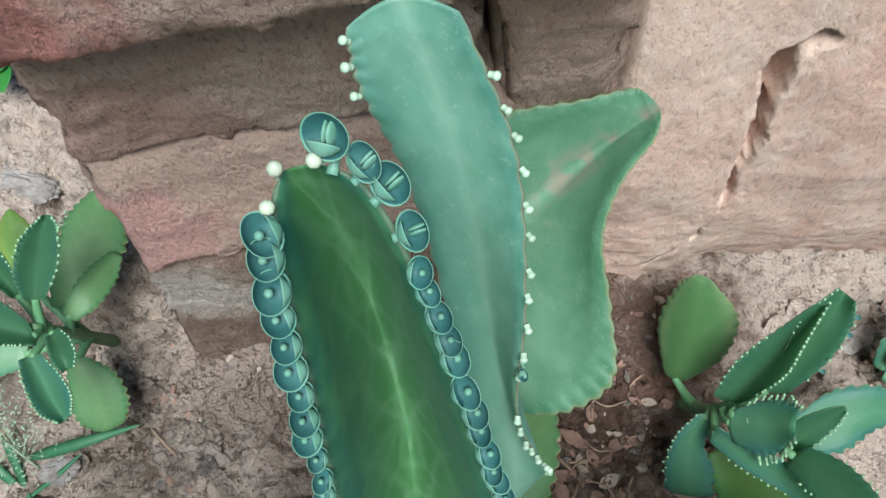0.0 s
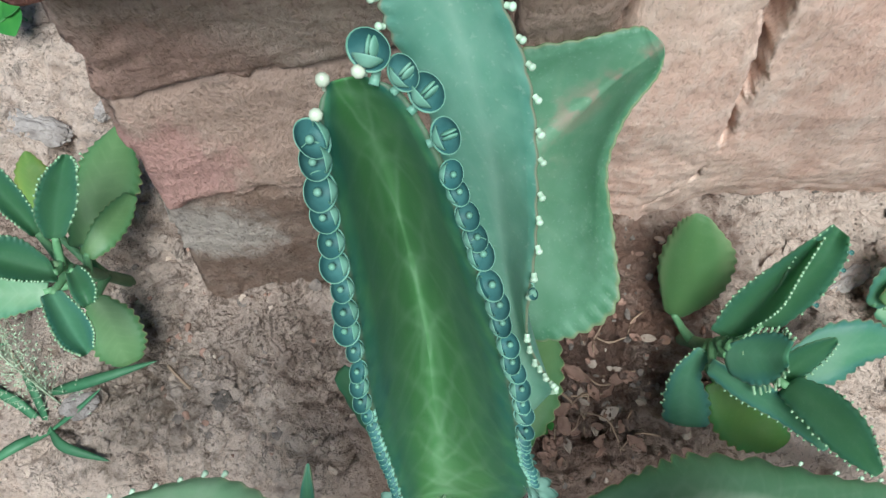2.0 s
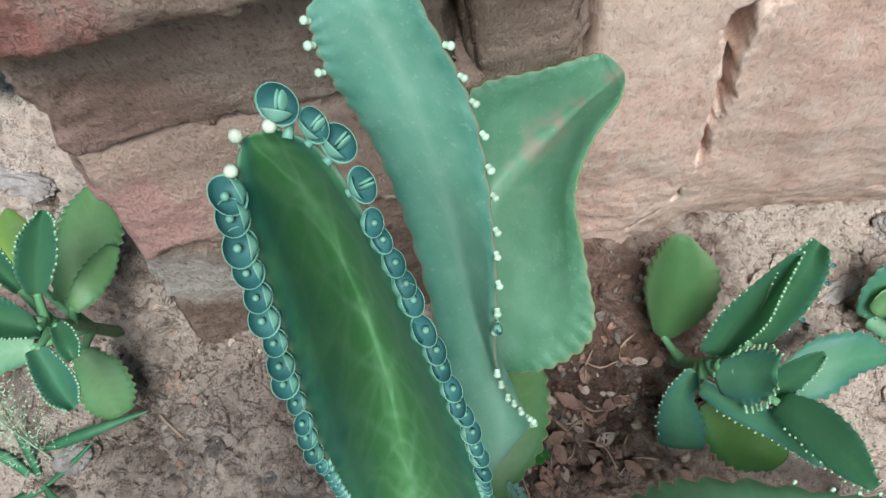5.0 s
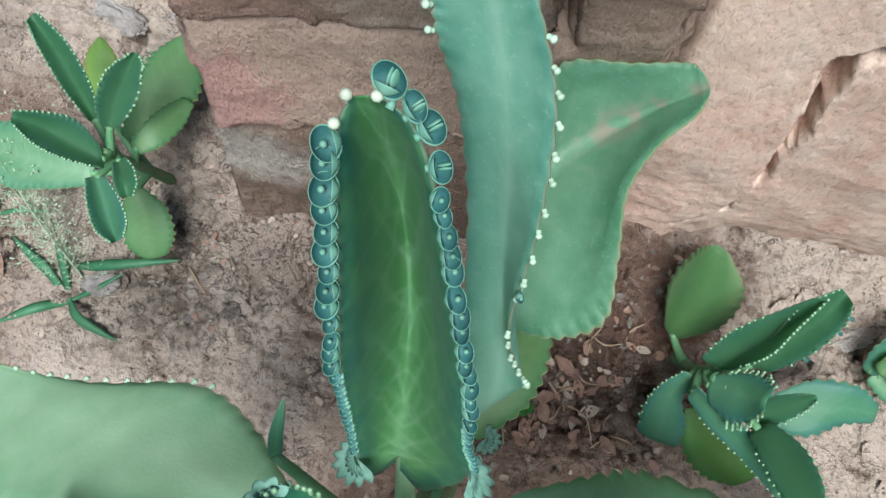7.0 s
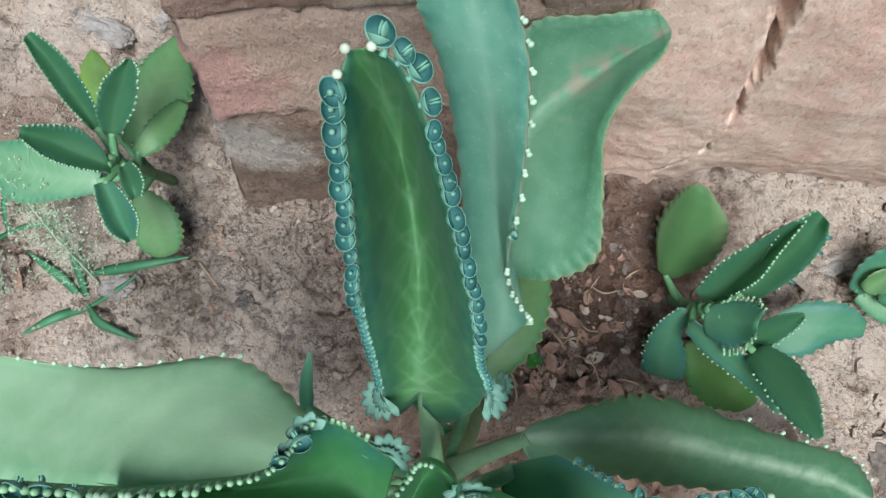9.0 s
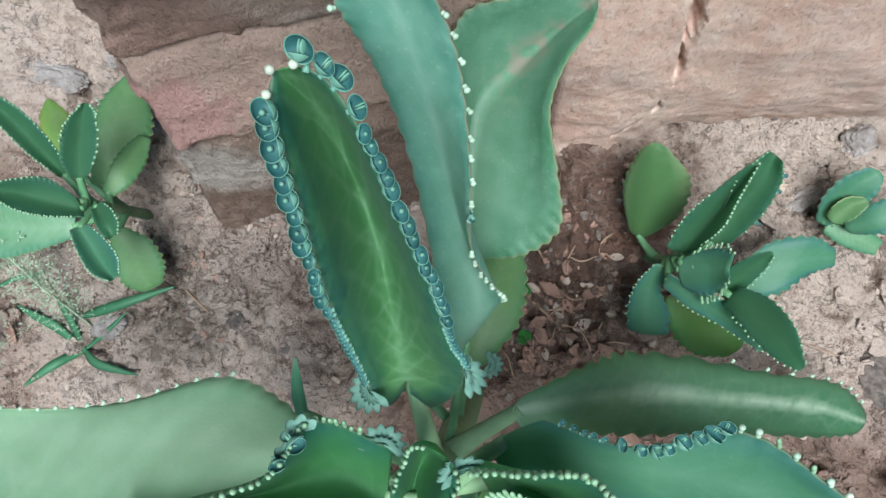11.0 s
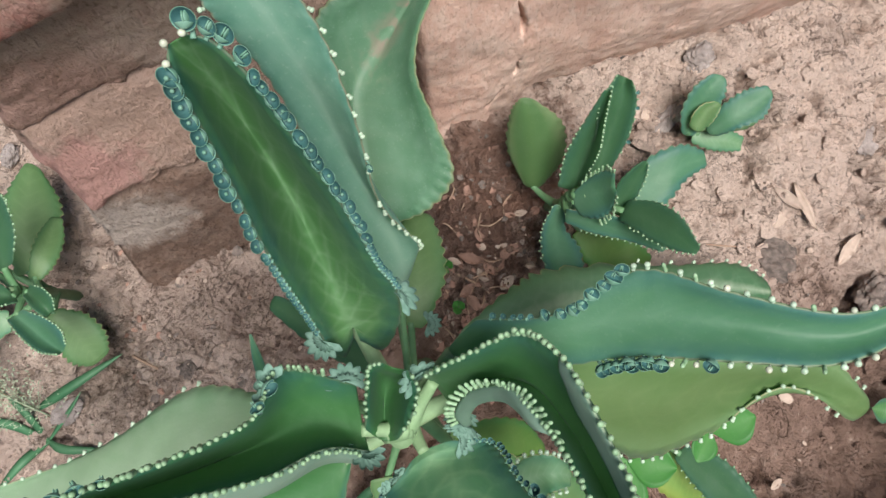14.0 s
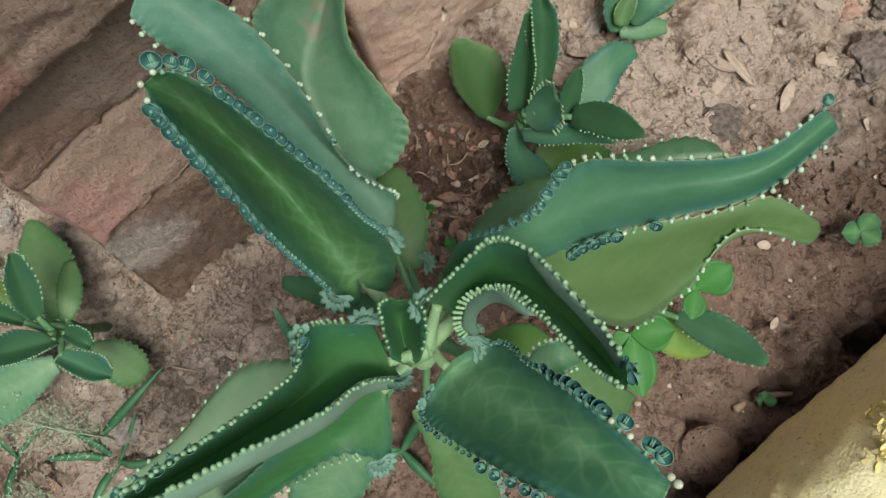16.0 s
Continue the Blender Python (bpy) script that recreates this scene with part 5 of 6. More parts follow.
add_leaf(left_plant, leaf_dark, 8,
         [(-190.0, 103.1, 80.0), (-183.7, 97.5, 85.0), (-178.4, 91.8, 90.0), (-176.3, 86.4, 90.0)],
         [(-190.3, 100.8, 85.0), (-184.8, 93.4, 92.0), (-180.0, 87.5, 95.0), (-177.4, 84.6, 92.0)],
         [(-185.1, 105.3, 85.0), (-176.1, 100.3, 92.0), (-171.3, 93.5, 95.0), (-172.9, 87.2, 92.0)], [("r", 0.1, 1, "d" * 10)])
add_leaf(left_plant, leaf_moss, 10,
         [(-193.1, 112.2, 60.0), (-185.8, 123.9, 60.0), (-180.1, 133.5, 55.0), (-176.1, 144.6, 50.0)],
         [(-195.8, 113.3, 60.0), (-189.9, 126.0, 62.0), (-184.2, 136.9, 58.0), (-178.5, 145.8, 50.0)],
         [(-189.6, 110.2, 60.0), (-180.8, 117.4, 58.0), (-175.0, 130.2, 52.0), (-172.7, 143.5, 50.0)], tooth=1.7)
far_plant = thing("mother_of_thousands", (0.25, 0.085, 0.0), "tiny pale green succulent seedling in bare clay", "succulent plant", "small succulents")
part("stem", tube_mesh("stem", [(0, 0, -0.005), (0, 0, 0.01), (0.001, 0, 0.025)], [0.002, 0.002, 0.001], stem_green), far_plant)
add_leaf(far_plant, leaf_teal, 8,
         [(204.7, 87.3, 20.0), (210.1, 97.9, 30.0), (218.3, 107.1, 40.0), (228.3, 113.3, 45.0)],
         [(202.5, 89.7, 20.0), (203.2, 101.1, 32.0), (211.1, 111.1, 42.0), (222.4, 115.8, 46.0)],
         [(208.0, 85.9, 22.0), (217.0, 93.5, 32.0), (225.5, 100.9, 42.0), (229.8, 109.4, 45.0)], tooth=1.7)
add_leaf(far_plant, leaf_teal, 10,
         [(214.7, 83.9, 30.0), (226.2, 87.1, 40.0), (239.4, 90.8, 45.0), (251.7, 94.6, 50.0)],
         [(214.9, 90.3, 30.0), (224.6, 95.9, 42.0), (237.4, 99.3, 48.0), (250.3, 98.8, 50.0)],
         [(219.1, 80.8, 30.0), (228.6, 80.6, 42.0), (242.8, 82.2, 47.0), (251.3, 91.2, 50.0)], tooth=1.7)
add_leaf(far_plant, leaf_light, 8,
         [(209.3, 87.8, 20.0), (220.1, 81.4, 18.0), (230.5, 77.0, 16.0), (239.1, 72.3, 14.0)],
         [(212.2, 93.5, 20.0), (223.1, 87.4, 20.0), (233.2, 82.0, 18.0), (241.3, 75.9, 15.0)],
         [(207.1, 83.3, 18.0), (217.3, 76.0, 16.0), (227.8, 71.9, 14.0), (237.8, 69.2, 13.0)], tooth=1.7)
add_leaf(far_plant, leaf_moss, 6,
         [(207.0, 87.9, 30.0), (212.5, 94.1, 35.0), (217.7, 97.2, 38.0), (223.4, 98.5, 40.0)],
         [(204.7, 91.1, 30.0), (206.9, 96.7, 38.0), (213.4, 100.4, 40.0), (221.0, 100.0, 41.0)],
         [(210.0, 86.0, 30.0), (215.8, 88.6, 36.0), (220.1, 92.4, 40.0), (223.8, 96.4, 41.0)])

# ---- yellow log ----
log = thing("log", (0.19, -0.22, 0.0), "weathered pale yellow log with flaky crust", "log")


LOG_A, LOG_B, LOG_WIDE, LOG_HIGH = Vector((-0.25, -0.358, 0.066)), Vector((0.6, -0.213, 0.066)), 0.095, 0.08


def log_skin(c, w):
    """A point on the log's worn, flattened round at angle w about the axis point c."""
    t = (LOG_B - LOG_A).normalized()
    side = t.cross(Vector((0, 0, 1))).normalized()
    k = (abs(math.cos(w)) ** 3.4 + abs(math.sin(w)) ** 3.4) ** (-1 / 3.4)
    d = side * (math.cos(w) * LOG_WIDE * k) + Vector((0, 0, math.sin(w) * LOG_HIGH * k))
    p = c + d
    return p + d.normalized() * (0.004 * rough(p.x, p.y, p.z, 12, 3) + 0.0012 * rough(p.x, p.y, p.z, 70, 4) + 0.0005 * rough(p.x, p.y, p.z, 260, 3))


def build_log():
    n, s = 300, 120
    verts = [log_skin(LOG_A + (LOG_B - LOG_A) * i / n, 2 * math.pi * j / s) - log.location for i in range(n + 1) for j in range(s)]
    f = [(i * s + j, i * s + (j + 1) % s, (i + 1) * s + (j + 1) % s, (i + 1) * s + j) for i in range(n) for j in range(s)]
    f += [tuple(range(s))[::-1], tuple(n * s + j for j in range(s))]
    part("trunk", mesh("trunk", verts, f, log_yellow), log)


build_log()

rnd = random.Random(5)
for cx, w0, count, spread in ((0.208, 2.76, 26, 0.005), (0.203, 2.6, 18, 0.005), (0.190, 2.5, 24, 0.006), (0.098, 2.95, 26, 0.007), (0.092, 2.8, 16, 0.007)):
    for k in range(count):
        s = rnd.uniform(0.003, 0.008)
        blade = [(-0.28 * s, 0, 0), (0.28 * s, 0, 0), (-0.3 * s, 0.5 * s, 0.3 * s), (0.3 * s, 0.5 * s, 0.3 * s), (0, s, 0.6 * s), (0, 0.4 * s, -0.2 * s)]
        x, w = cx + rnd.gauss(0, spread), w0 + rnd.gauss(0, 0.06)
        at = log_skin(LOG_A + (LOG_B - LOG_A) * ((x + 0.25) / 0.85), w) + Vector((0, 0, 0.0005)) - log.location
        turn = Euler((rnd.uniform(-0.2, 1.2), rnd.uniform(-0.5, 0.5), rnd.uniform(0, 6.28))).to_matrix().to_4x4()
        part("flake", mesh("flake", blade, [(0, 1, 3, 2), (2, 3, 4), (1, 0, 5), (0, 2, 5), (2, 4, 5), (4, 3, 5), (3, 1, 5)], flake_yellow, smooth=False), log, "", Matrix.Translation(at) @ turn)

# ---- clover-like seedlings ----
def leaflet(tip, root, width):
    """A flat oval leaflet with a slightly folded midrib, between two points (mm)."""
    a, b = np.array(root, float), np.array(tip, float)
    side = unit(np.cross(b - a, [0, 0, 1.0])) * width
    mids = [a, a + (b - a) * 0.35, a + (b - a) * 0.72, b]
    up = np.array([0, 0, width * 0.22])
    left = [m + side * w + up * w for m, w in zip(mids, (0.1, 0.95, 0.85, 0.08))]
    right = [m - side * w + up * w for m, w in zip(mids, (0.1, 0.95, 0.85, 0.08))]
    return mids, left, right


for joint, tips in (((0.136, -0.070, 0.118), [(158, -68, 124), (124, -82, 120), (128, -57, 118)]), ((0.091, -0.071, 0.122), [(112, -80, 128), (78, -103, 124), (80, -72, 120)])):
    seedling = thing("seedling", (joint[0] - 0.004, joint[1] + 0.006, 0.0), "bright green three-leaved clover-like seedling", "seedling", "clover seedlings")
    top = Vector(joint) - Vector(seedling.location)
    part("stem", tube_mesh("stem", [(0, 0, -0.003), (0.001, -0.002, top.z * 0.5), tuple(top)], [0.0012, 0.001, 0.0008], stem_green, 6), seedling)
    for tip in tips:
        mids, left, right = leaflet(tip, [1000 * c for c in joint], 9.5 if tip[0] in (158, 112, 78) else 6.0)
        ob = add_leaf(seedling, clover_green, 1, mids, left, right, stalk=0, thick=0.4)
        ob.name = "leaflet"


# ---- things on the ground ----
def stone_mesh(seed, size, mat, jag=0.42, sub=2):
    bm = bmesh.new()
    bmesh.ops.create_icosphere(bm, subdivisions=sub, radius=1.0)
    for v in bm.verts:
        n = rough(v.co.x + seed, v.co.y, v.co.z, 1.1, 3) * jag + 0.55 * jag * rough(v.co.x + seed, v.co.y, v.co.z, 3.2, 4) + 0.3 * jag * rough(v.co.x + seed, v.co.y, v.co.z, 9.0, 3)
        v.co *= 1 + n
        v.co.x *= size[0] / 2
        v.co.y *= size[1] / 2
        v.co.z *= size[2] / 2
    me = bpy.data.meshes.new("stone")
    bm.to_mesh(me)
    bm.free()
    me.materials.append(mat)
    return me


def on_ground(x, y, up=0.0):
    return (x, y, ground_height(x, y) + up)


for i, (x, y, sx, sy, sz, mat, turn, name, lab) in enumerate([
    (-0.140, 0.038, 0.013, 0.012, 0.011, stone_dark, 20, "clod", "dark crumbly clod of earth on the clay"),
    (0.242, -0.004, 0.044, 0.030, 0.026, stone_dark, -50, "stone", "flat dark grey stone half sunk in clay"),
    (0.350, -0.019, 0.034, 0.032, 0.02, stone_dark, 10, "stone", "dark rough stone lying on dry clay"),
    (0.297, -0.044, 0.028, 0.024, 0.022, stone_dark, 40, "stone", "small dark stone beside a leaf tip"),
    (0.236, 0.136, 0.022, 0.017, 0.014, stone_grey, 30, "stone", "small pale grey stone near the wall"),
    (0.303, 0.028, 0.034, 0.020, 0.010, soil, -20, "clod", "rough clod sunk in pale clay"),
    (0.363, 0.016, 0.022, 0.014, 0.010, clod, -10, "stone", "reddish tan stone chip on pale clay"),
    (0.386, 0.006, 0.03, 0.026, 0.02, stone_dark, -10, "stone", "dark rough stone on pale clay"),
    (0.109, -0.190, 0.042, 0.040, 0.016, soil, 0, "clod", "smooth rounded lump of reddish clay"),
    (-0.225, 0.035, 0.022, 0.014, 0.008, stone_grey, 20, "stone", "pale grey stone chip among grass"),
    (-0.165, 0.092, 0.016, 0.011, 0.008, soil, -30, "clod", "small clod of clay against the wall"),
    (-0.120, 0.080, 0.020, 0.010, 0.006, soil, -25, "clod", "flat flake of clay below the wall"),
    (-0.085, 0.060, 0.008, 0.006, 0.005, soil, 10, "clod", "tiny clod of clay on bare soil"),
    (-0.258, 0.195, 0.040, 0.018, 0.012, stone_grey, -15, "stone", "long grey stone behind the small plant"),
    (-0.215, 0.205, 0.016, 0.010, 0.010, stone_grey, 60, "stone", "small tan stone behind the small plant"),
    (0.205, 0.105, 0.026, 0.012, 0.012, stone_grey, 30, "stone", "pale stone beside the small succulent"),
    (0.33, 0.055, 0.024, 0.018, 0.008, stone_grey, 70, "stone", "greyish stone sunk in pale clay"),
    (0.375, 0.03, 0.03, 0.02, 0.012, soil, 0, "clod", "clod of pale clay"),
]):
    ob = new(name, stone_mesh(i * 4.3, (sx, sy, sz), mat, jag=0.07 if "smooth" in lab else 0.3, sub=4))
    ob.matrix_world = pose(*on_ground(x, y, sz * 0.22), 0, 0, turn)
    tagged(ob, lab, name, "loose stones")


def dry_leaf_mesh(length, width, curl, mat, seed, torn=False):
    n, m = 10, 5
    r = random.Random(seed)
    verts = []
    for side in (1, -1):
        for i in range(n):
            t = i / (n - 1)
            w = width * math.sin(math.pi * min(1, t * 0.96 + 0.03)) ** 0.8 * (r.uniform(0.7, 1.1) if torn else 1.0)
            for j in range(m):
                s = j / (m - 1) * 2 - 1
                z = curl * length * (s * s * 0.5 + 0.5 * (t - 0.5) ** 2) + 0.0006 * r.uniform(-1, 1) + side * 0.0002
                verts.append((length * (t - 0.5), s * w / 2, z))
    k = n * m
    f = []
    for i in range(n - 1):
        for j in range(m - 1):
            q = (i * m + j, (i + 1) * m + j, (i + 1) * m + j + 1, i * m + j + 1)
            f += [q, tuple(a + k for a in q[::-1])]
    rim = [i * m for i in range(n)] + [(n - 1) * m + j for j in range(1, m)] + [i * m + m - 1 for i in range(n - 2, -1, -1)] + list(range(m - 2, 0, -1))
    f += [(b, a, a + k, b + k) for a, b in zip(rim, rim[1:] + rim[:1])]
    return mesh("dry_leaf", verts, f, mat)


for i, (x, y, ln, wd, curl, mat, turn, lab) in enumerate([
    (0.269, 0.023, 0.034, 0.006, 0.10, dry_pale, -84, "slender pale dry leaf on bare clay"),
    (0.259, 0.031, 0.023, 0.0075, 0.12, dry_pale, -56, "short pale dry leaf on bare clay"),
    (0.286, -0.011, 0.025, 0.008, 0.10, dry_pale, 38, "pale curled dry leaf on bare clay"),
    (0.212, 0.155, 0.024, 0.006, 0.15, dry_pale, 12, "pale dry leaf at the foot of the wall"),
    (0.053, 0.053, 0.026, 0.010, 0.25, dry_leaf, -30, "brown curled dry leaf in leaf litter"),
    (0.036, 0.050, 0.022, 0.012, 0.20, dry_leaf, 40, "reddish brown dry leaf in leaf litter"),
    (0.023, 0.038, 0.026, 0.014, 0.20, dry_leaf, 70, "reddish brown dry leaf in leaf litter"),
    (0.030, 0.020, 0.020, 0.013, 0.15, dry_leaf, 10, "reddish brown dry leaf in leaf litter"),
    (0.062, 0.066, 0.014, 0.010, 0.15, dry_leaf, 90, "brown flake of dry leaf in leaf litter"),
    (0.075, 0.050, 0.014, 0.010, 0.15, dry_leaf, 20, "brown flake of dry leaf in leaf litter"),
    (0.016, 0.004, 0.022, 0.016, 0.20, dry_leaf, -20, "reddish dry leaf below the stem"),
    (0.046, 0.026, 0.018, 0.012, 0.15, dry_leaf, -70, "brown dry leaf below the long leaf"),
    (0.070, 0.032, 0.012, 0.007, 0.15, dry_pale, 30, "tan flake of dry leaf in leaf litter"),
    (0.040, -0.040, 0.024, 0.014, 0.20, dry_leaf, 50, "reddish dry leaf in the shade of the plant"),
    (0.060, -0.055, 0.020, 0.012, 0.20, dry_leaf, -40, "reddish dry leaf in the shade of the plant"),
    (-0.256, 0.050, 0.020, 0.009, 0.20, dry_pale, 60, "pale dry leaf among grass"),
    (-0.287, 0.030, 0.028, 0.008, 0.20, dry_leaf, 100, "dark dry leaf among grass"),
    (0.197, -0.140, 0.010, 0.005, 0.10, dry_pale, 30, "pale chip on shaded clay"),
    (0.160, -0.180, 0.024, 0.005, 0.10, dry_leaf, 5, "brown strip of dry leaf on shaded clay"),
]):
    ob = new("dry_leaf", dry_leaf_mesh(ln * (0.7 if mat is dry_leaf else 1.0), wd * (0.75 if mat is dry_leaf else 1.0), curl, mat, i, mat is dry_leaf))
    ob.matrix_world = pose(*on_ground(x, y, 0.002), 4, -3, turn)
    tagged(ob, lab, "dry leaf", "leaf litter")

for pts, rad, lab in [
    ([(0.041, 0.046), (0.050, 0.038), (0.057, 0.030), (0.058, 0.020)], 0.0009, "forked tan twig in leaf litter"),
    ([(0.050, 0.041), (0.058, 0.041), (0.066, 0.039)], 0.0006, "thin tan twig in leaf litter"),
    ([(0.068, 0.051), (0.076, 0.053), (0.084, 0.054)], 0.0007, "thin pale twig in leaf litter"),
    ([(-0.174, 0.057), (-0.163, 0.047), (-0.153, 0.037)], 0.0009, "pale dry grass stalk on clay"),
    ([(0.190, 0.022), (0.215, 0.012), (0.236, 0.006)], 0.0006, "thin straw on dry clay"),
    ([(-0.15, 0.086), (-0.143, 0.084), (-0.136, 0.083)], 0.0006, "thin straw below the wall"),
    ([(0.141, -0.174), (0.162, -0.18), (0.183, -0.19)], 0.0028, "short brown stick on shaded clay"),
    ([(-0.262, 0.062), (-0.25, 0.045), (-0.245, 0.028)], 0.0007, "brown stalk among grass"),
    ([(-0.285, 0.09), (-0.262, 0.06), (-0.24, 0.05)], 0.0006, "brown stalk among grass"),
]:
    ob = new("twig", tube_mesh("twig", [on_ground(x, y, rad * 1.6) for x, y in pts], [rad, rad, rad * 0.6], twig_brown, 6, 10))
    tagged(ob, lab, "twig", "twigs")


def crumbs():
    """Loose crumbs, chips and grit over the soil."""
    r = random.Random(11)
    bm = bmesh.new()
    bmesh.ops.create_icosphere(bm, subdivisions=1, radius=1.0)
    base = [v.co.copy() for v in bm.verts]
    tri = [tuple(v.index for v in f.verts) for f in bm.faces]
    bm.free()
    verts, faces, index = [], [], []
    for k in range(5600):
        zone = r.random()
        if zone < 0.16:
            x, y, s = r.gauss(0.06, 0.032), r.gauss(0.06, 0.04), 0.0007 + 0.0032 * r.random() ** 2
        elif zone < 0.26:
            x, y, s = r.gauss(-0.15, 0.03), r.gauss(0.07, 0.03), r.uniform(0.0006, 0.003)
        else:
            x, y, s = r.uniform(-0.33, 0.41), r.uniform(-0.2, 0.16), 0.0005 + 0.0028 * r.random() ** 4
        flat = 1.0
        if k > 5300:
            x, y, s, flat = r.uniform(0.16, 0.41), r.uniform(-0.12, 0.12), r.uniform(0.003, 0.008), 0.4
        elif k > 4600:
            x, y, s, flat = r.gauss(-0.125, 0.045), r.gauss(0.075, 0.025), 0.0015 + 0.005 * r.random() ** 2, 0.5
        elif k > 4200:
            x, y, s, flat = r.uniform(-0.3, -0.08), r.uniform(-0.1, 0.06), 0.001 + 0.005 * r.random() ** 3, 0.5
        if y > 0.16 or not -0.36 < x < 0.44:
            continue
        z = ground_height(x, y)
        k0 = len(verts)
        ax = (s * r.uniform(0.7, 1.3), s * r.uniform(0.6, 1.1), flat * s * r.uniform(0.35, 0.8) * (0.3 if r.random() < 0.35 else 1.0))
        rot = Euler((r.uniform(-0.4, 0.4), r.uniform(-0.4, 0.4), r.uniform(0, 6.3))).to_matrix()
        for c in base:
            q = rot @ Vector((c.x * ax[0], c.y * ax[1], c.z * ax[2])) * r.uniform(0.75, 1.2)
            verts.append((x + q.x, y + q.y, z + q.z + ax[2] * 0.15))
        faces += [tuple(a + k0 for a in t) for t in tri]
        index += [0 if k > 4200 and r.random() < 0.9 else r.choice((0, 0, 0, 0, 0, 1, 2) if zone < 0.26 else (0, 0, 0, 0, 0, 0, 3, 3, 2))] * len(tri)
    tagged(new("crumbs", mesh("crumbs", verts, faces, [soil, dry_leaf, stone_dark, dry_pale], index=index, smooth=False)), "loose crumbs of clay and grit", "crumbs", kind="stuff")


crumbs()


def litter():
    """Small torn flakes of dead leaf on the dark soil between the plants."""
    r = random.Random(23)
    shapes = [dry_leaf_mesh(0.010, 0.006, 0.25, dry_leaf, 50 + k, True) for k in range(3)] + [dry_leaf_mesh(0.008, 0.004, 0.2, dry_pale, 60 + k) for k in range(2)]
    for k in range(60):
        x, y = (r.gauss(0.055, 0.026), r.gauss(0.045, 0.03)) if k < 44 else (r.gauss(0.05, 0.03), r.gauss(-0.05, 0.02))
        ob = new("dry_leaf", shapes[r.choice((0, 0, 1, 1, 2, 2, 3, 4))])
        ob.matrix_world = pose(*on_ground(x, y, 0.0015), r.uniform(-18, 18), r.uniform(-18, 18), r.uniform(0, 360)) @ Matrix.Scale(r.uniform(0.6, 1.4), 4)
        tagged(ob, "torn brown flake of dead leaf on dark soil", "dry leaf", "leaf litter")

    for k in range(18):
        x, y, a, ln = r.gauss(0.058, 0.02), r.gauss(0.045, 0.022), r.uniform(0, 6.28), r.uniform(0.006, 0.014)
        pts = [on_ground(x + ln * t * math.cos(a + 0.4 * t), y + ln * t * math.sin(a + 0.4 * t), 0.002) for t in (-1, 0, 1)]
        ob = new("twig", tube_mesh("twig", pts, [0.0005, 0.0006, 0.0003], twig_brown, 5, 7))
        tagged(ob, "thin tan straw in dead leaf litter", "twig", "twigs")


litter()


def blade_mesh(points, width, mat):
    """A grass blade: a V-folded ribbon with thickness along a curve."""
    c = spline(points, 16)
    t = unit(np.gradient(c, axis=0))
    side = unit(np.cross(t, [0, 0, 1.0]))
    w = width * np.sin(np.linspace(0.35, math.pi, 16)) ** 0.7
    up = np.array([0, 0, 1.0])
    rows_ = [c + side * w[:, None] / 2 + up * w[:, None] * 0.18, c, c - side * w[:, None] / 2 + up * w[:, None] * 0.18, c - up * 0.0004]
    verts = np.stack(rows_, 1).reshape(-1, 3)
    f = [(i * 4 + a, i * 4 + b, i * 4 + 4 + b, i * 4 + 4 + a) for i in range(15) for a, b in ((0, 1), (1, 2), (2, 3), (3, 0))]
    return mesh("blade", verts, f, mat)


def grass(at, label, blades):
    g = thing("grass_tuft", on_ground(*at), label, "grass", "grass tufts")
    for pts, w in blades:
        part("blade", blade_mesh([(x - at[0], y - at[1], z) for x, y, z in pts], w, grass_green), g)


grass((-0.243, 0.020), "green grass tuft lying low on clay", [
    ([(-0.243, 0.020, 0.004), (-0.225, 0.032, 0.012), (-0.210, 0.045, 0.014)], 0.003),
    ([(-0.243, 0.020, 0.004), (-0.255, 0.035, 0.014), (-0.268, 0.042, 0.014), (-0.285, 0.05, 0.01)], 0.006),
    ([(-0.243, 0.020, 0.004), (-0.246, 0.040, 0.016), (-0.254, 0.056, 0.02)], 0.005),
    ([(-0.243, 0.020, 0.004), (-0.230, 0.012, 0.012), (-0.205, 0.004, 0.010)], 0.006),
    ([(-0.243, 0.020, 0.004), (-0.258, 0.012, 0.014), (-0.280, -0.002, 0.012)], 0.006),
])
grass((-0.235, 0.046), "single broad grass blade lying on clay", [([(-0.240, 0.042, 0.004), (-0.215, 0.048, 0.014), (-0.177, 0.060, 0.010)], 0.0065)])
grass((-0.300, 0.060), "thin grass blades at the clearing's edge", [
    ([(-0.300, 0.060, 0.003), (-0.295, 0.08, 0.02), (-0.289, 0.095, 0.02)], 0.004),
    ([(-0.300, 0.060, 0.003), (-0.31, 0.045, 0.015), (-0.318, 0.03, 0.01)], 0.005),
    ([(-0.300, 0.060, 0.003), (-0.28, 0.066, 0.015), (-0.262, 0.07, 0.012)], 0.003),
])
grass((-0.066, -0.075), "olive grass node with blades below the plant", [
    ([(-0.066, -0.075, 0.01), (-0.085, -0.072, 0.02), (-0.108, -0.082, 0.015)], 0.006),
    ([(-0.066, -0.075, 0.01), (-0.078, -0.062, 0.02), (-0.088, -0.048, 0.018)], 0.005),
    ([(-0.066, -0.075, 0.01), (-0.050, -0.066, 0.02), (-0.036, -0.060, 0.02)], 0.007),
    ([(-0.066, -0.075, 0.01), (-0.062, -0.09, 0.015), (-0.058, -0.11, 0.01)], 0.007),
])


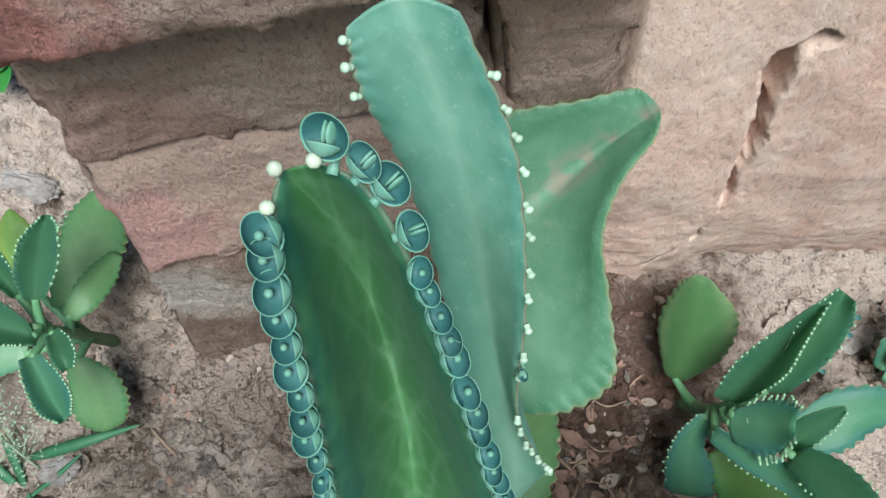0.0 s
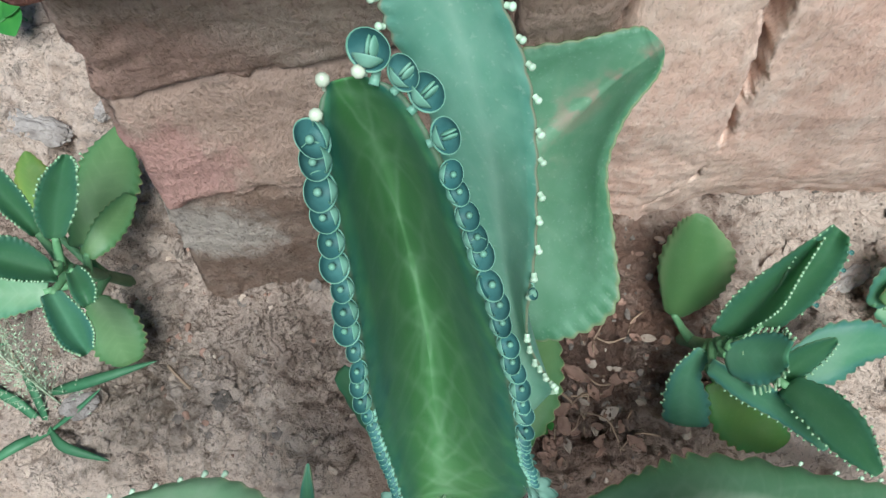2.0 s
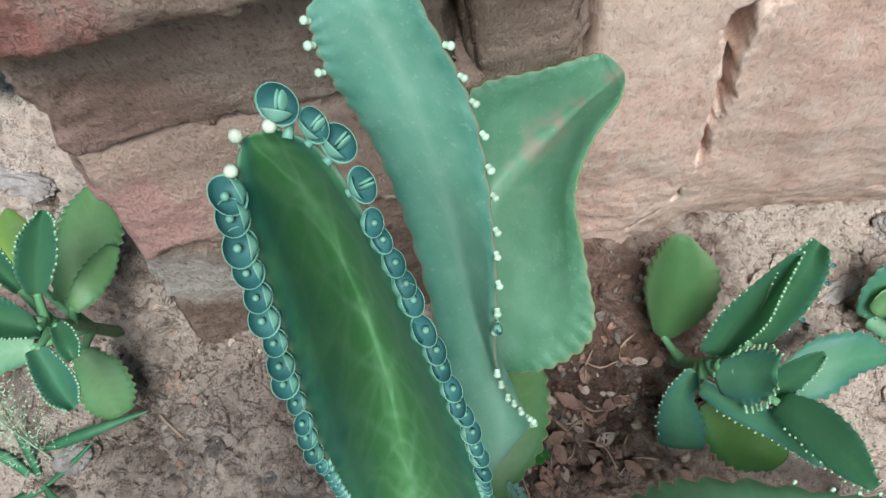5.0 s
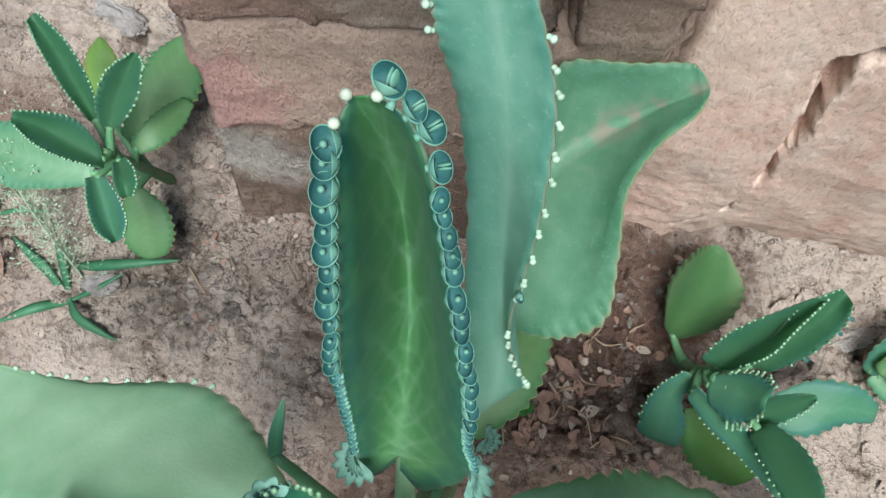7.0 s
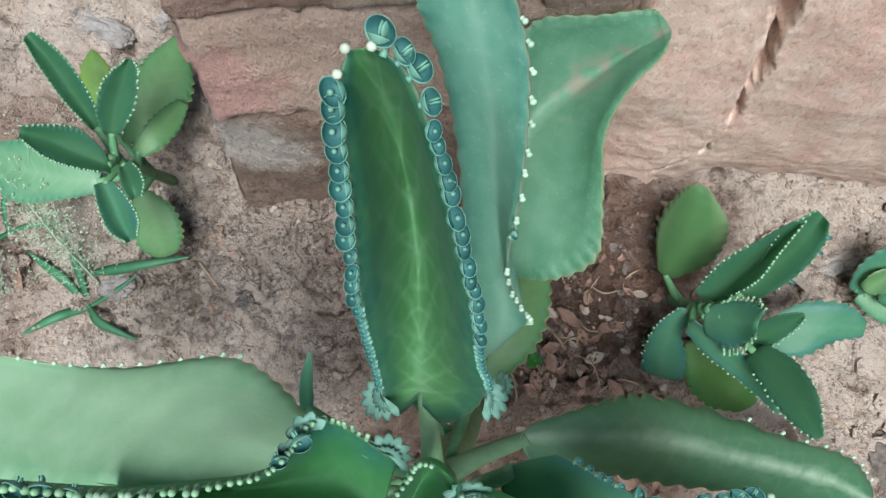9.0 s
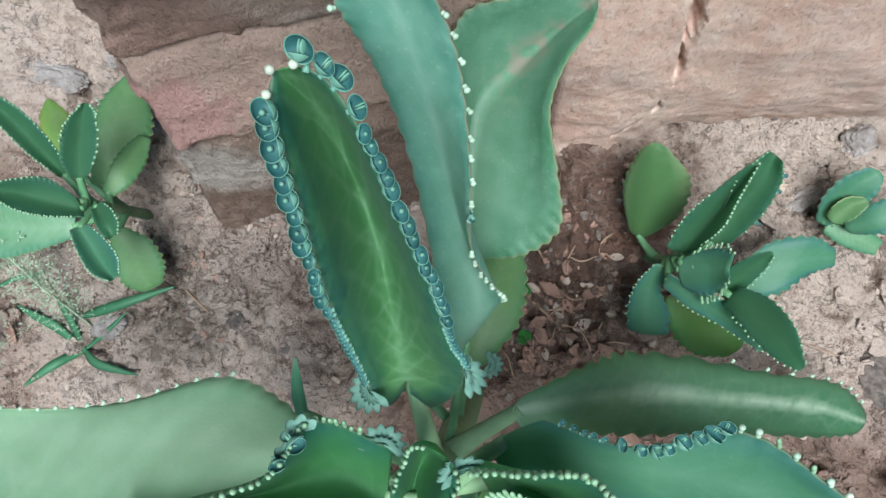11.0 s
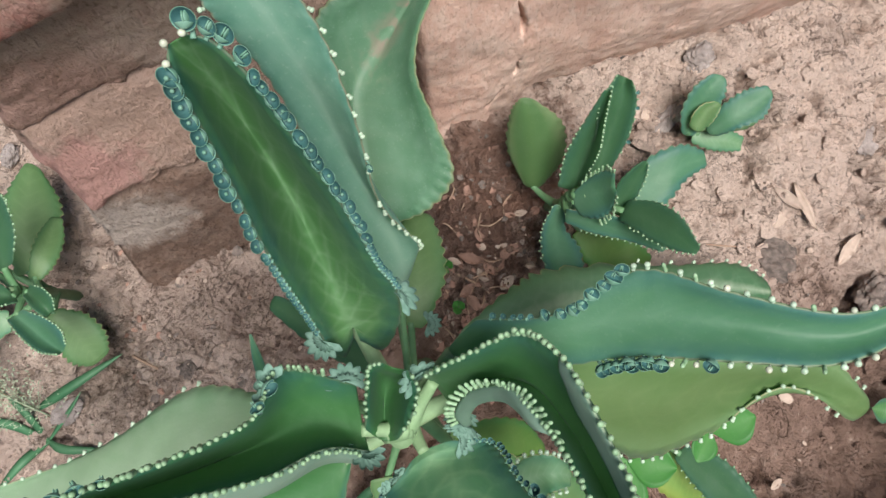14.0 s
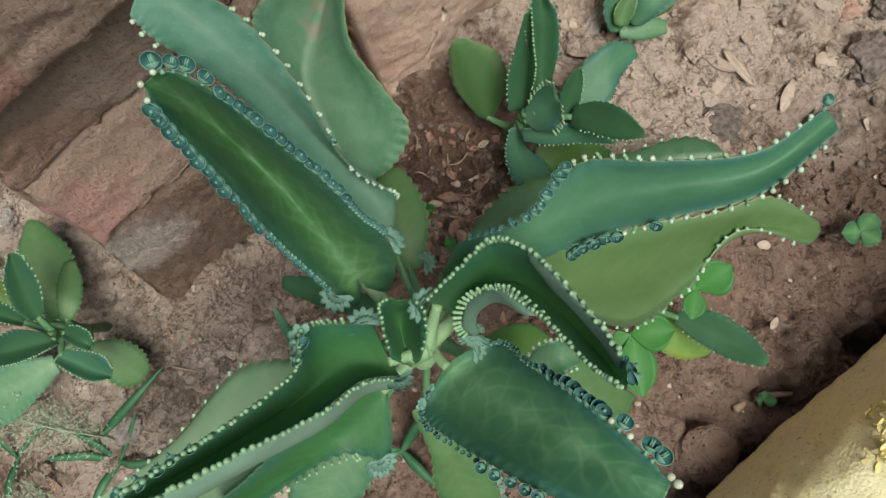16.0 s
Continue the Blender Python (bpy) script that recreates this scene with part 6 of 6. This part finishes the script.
def seed_head(at, length, spread, count, seed):
    r = random.Random(seed)
    g = thing("weed", on_ground(*at), "feathery grass seed head, pale grey-green", "weed", "feathery weeds")
    tip = np.array([length[0], length[1], length[2]])
    part("stalk", tube_mesh("stalk", [(0, 0, 0), tuple(tip * 0.5 + [0, 0, 0.006]), tuple(tip)], [0.0006, 0.0005, 0.0003], seed_green, 5), g)
    pieces = []
    for k in range(count):
        t = r.uniform(0.25, 1.0)
        c = tip * t + np.array([r.gauss(0, spread), r.gauss(0, spread), r.gauss(0, spread * 0.4)])
        v, f = bead_points(0.00046, 0.0021, 5, 4)
        m = Euler((r.uniform(0, 3), r.uniform(0, 3), r.uniform(0, 6))).to_matrix()
        pieces.append(([tuple(m @ Vector(p) + Vector(c)) for p in v], [(q, 0) for q in f]))
        if k % 6 == 0:
            a = tip * max(0.1, t - 0.2)
            v, f = tube([tuple(a), tuple((a + c) / 2 + [0, 0, 0.001]), tuple(c)], [0.00016, 0.00014, 0.0001], 3, 4)
            pieces.append(([tuple(p) for p in v], [(q, 0) for q in f]))
    v, f, _ = join(pieces)
    tagged(part("seed_head", mesh("seed_head", v, f, seed_green), g), kind="stuff")


seed_head((-0.236, 0.035), (-0.032, 0.055, 0.06), 0.013, 620, 1)
seed_head((-0.285, 0.10), (0.025, 0.0, 0.06), 0.012, 420, 2)
seed_head((-0.295, 0.02), (-0.01, 0.02, 0.03), 0.008, 200, 3)


# ---- seedlings at the edges of the clearing ----
for at, tips, wide, lab in (
    ((-0.268, 0.262), [(-260, 281, 24), (-278, 272, 24), (-252, 258, 26), (-256, 240, 24), (-275, 248, 22)], 8.0, "small oval-leaved green seedling behind the wall corner"),
    ((0.275, -0.115), [(262, -108, 20), (286, -108, 24), (280, -126, 22)], 7.0, "small dark green seedling on shaded clay"),
    ((0.036, 0.052), [(33, 49, 20), (40, 54, 20), (37, 57, 18)], 2.6, "tiny green seedling in leaf litter"),
    ((0.036, 0.026), [(33, 22, 20), (40, 27, 20), (34, 30, 18)], 2.6, "tiny green seedling in leaf litter"),
    ((0.160, -0.178), [(155, -174, 14), (166, -182, 14), (163, -172, 12)], 3.6, "tiny dark green seedling beside the log"),
):
    seedling = thing("seedling", on_ground(*at, -0.002), lab, "seedling", "stray seedlings")
    top = (1000 * at[0], 1000 * at[1], min(t[2] for t in tips) - 4)
    part("stem", tube_mesh("stem", [(0, 0, 0), (0.0005, 0, 0.006), (0, 0, top[2] / 1000 + 0.003)], [0.0008, 0.0007, 0.0006], stem_green, 6), seedling)
    for tip in tips:
        ob = add_leaf(seedling, leaf_deep if "dark" in lab else clover_green, 1, *leaflet(tip, top, wide), stalk=0, thick=0.4)
        ob.name = "leaflet"
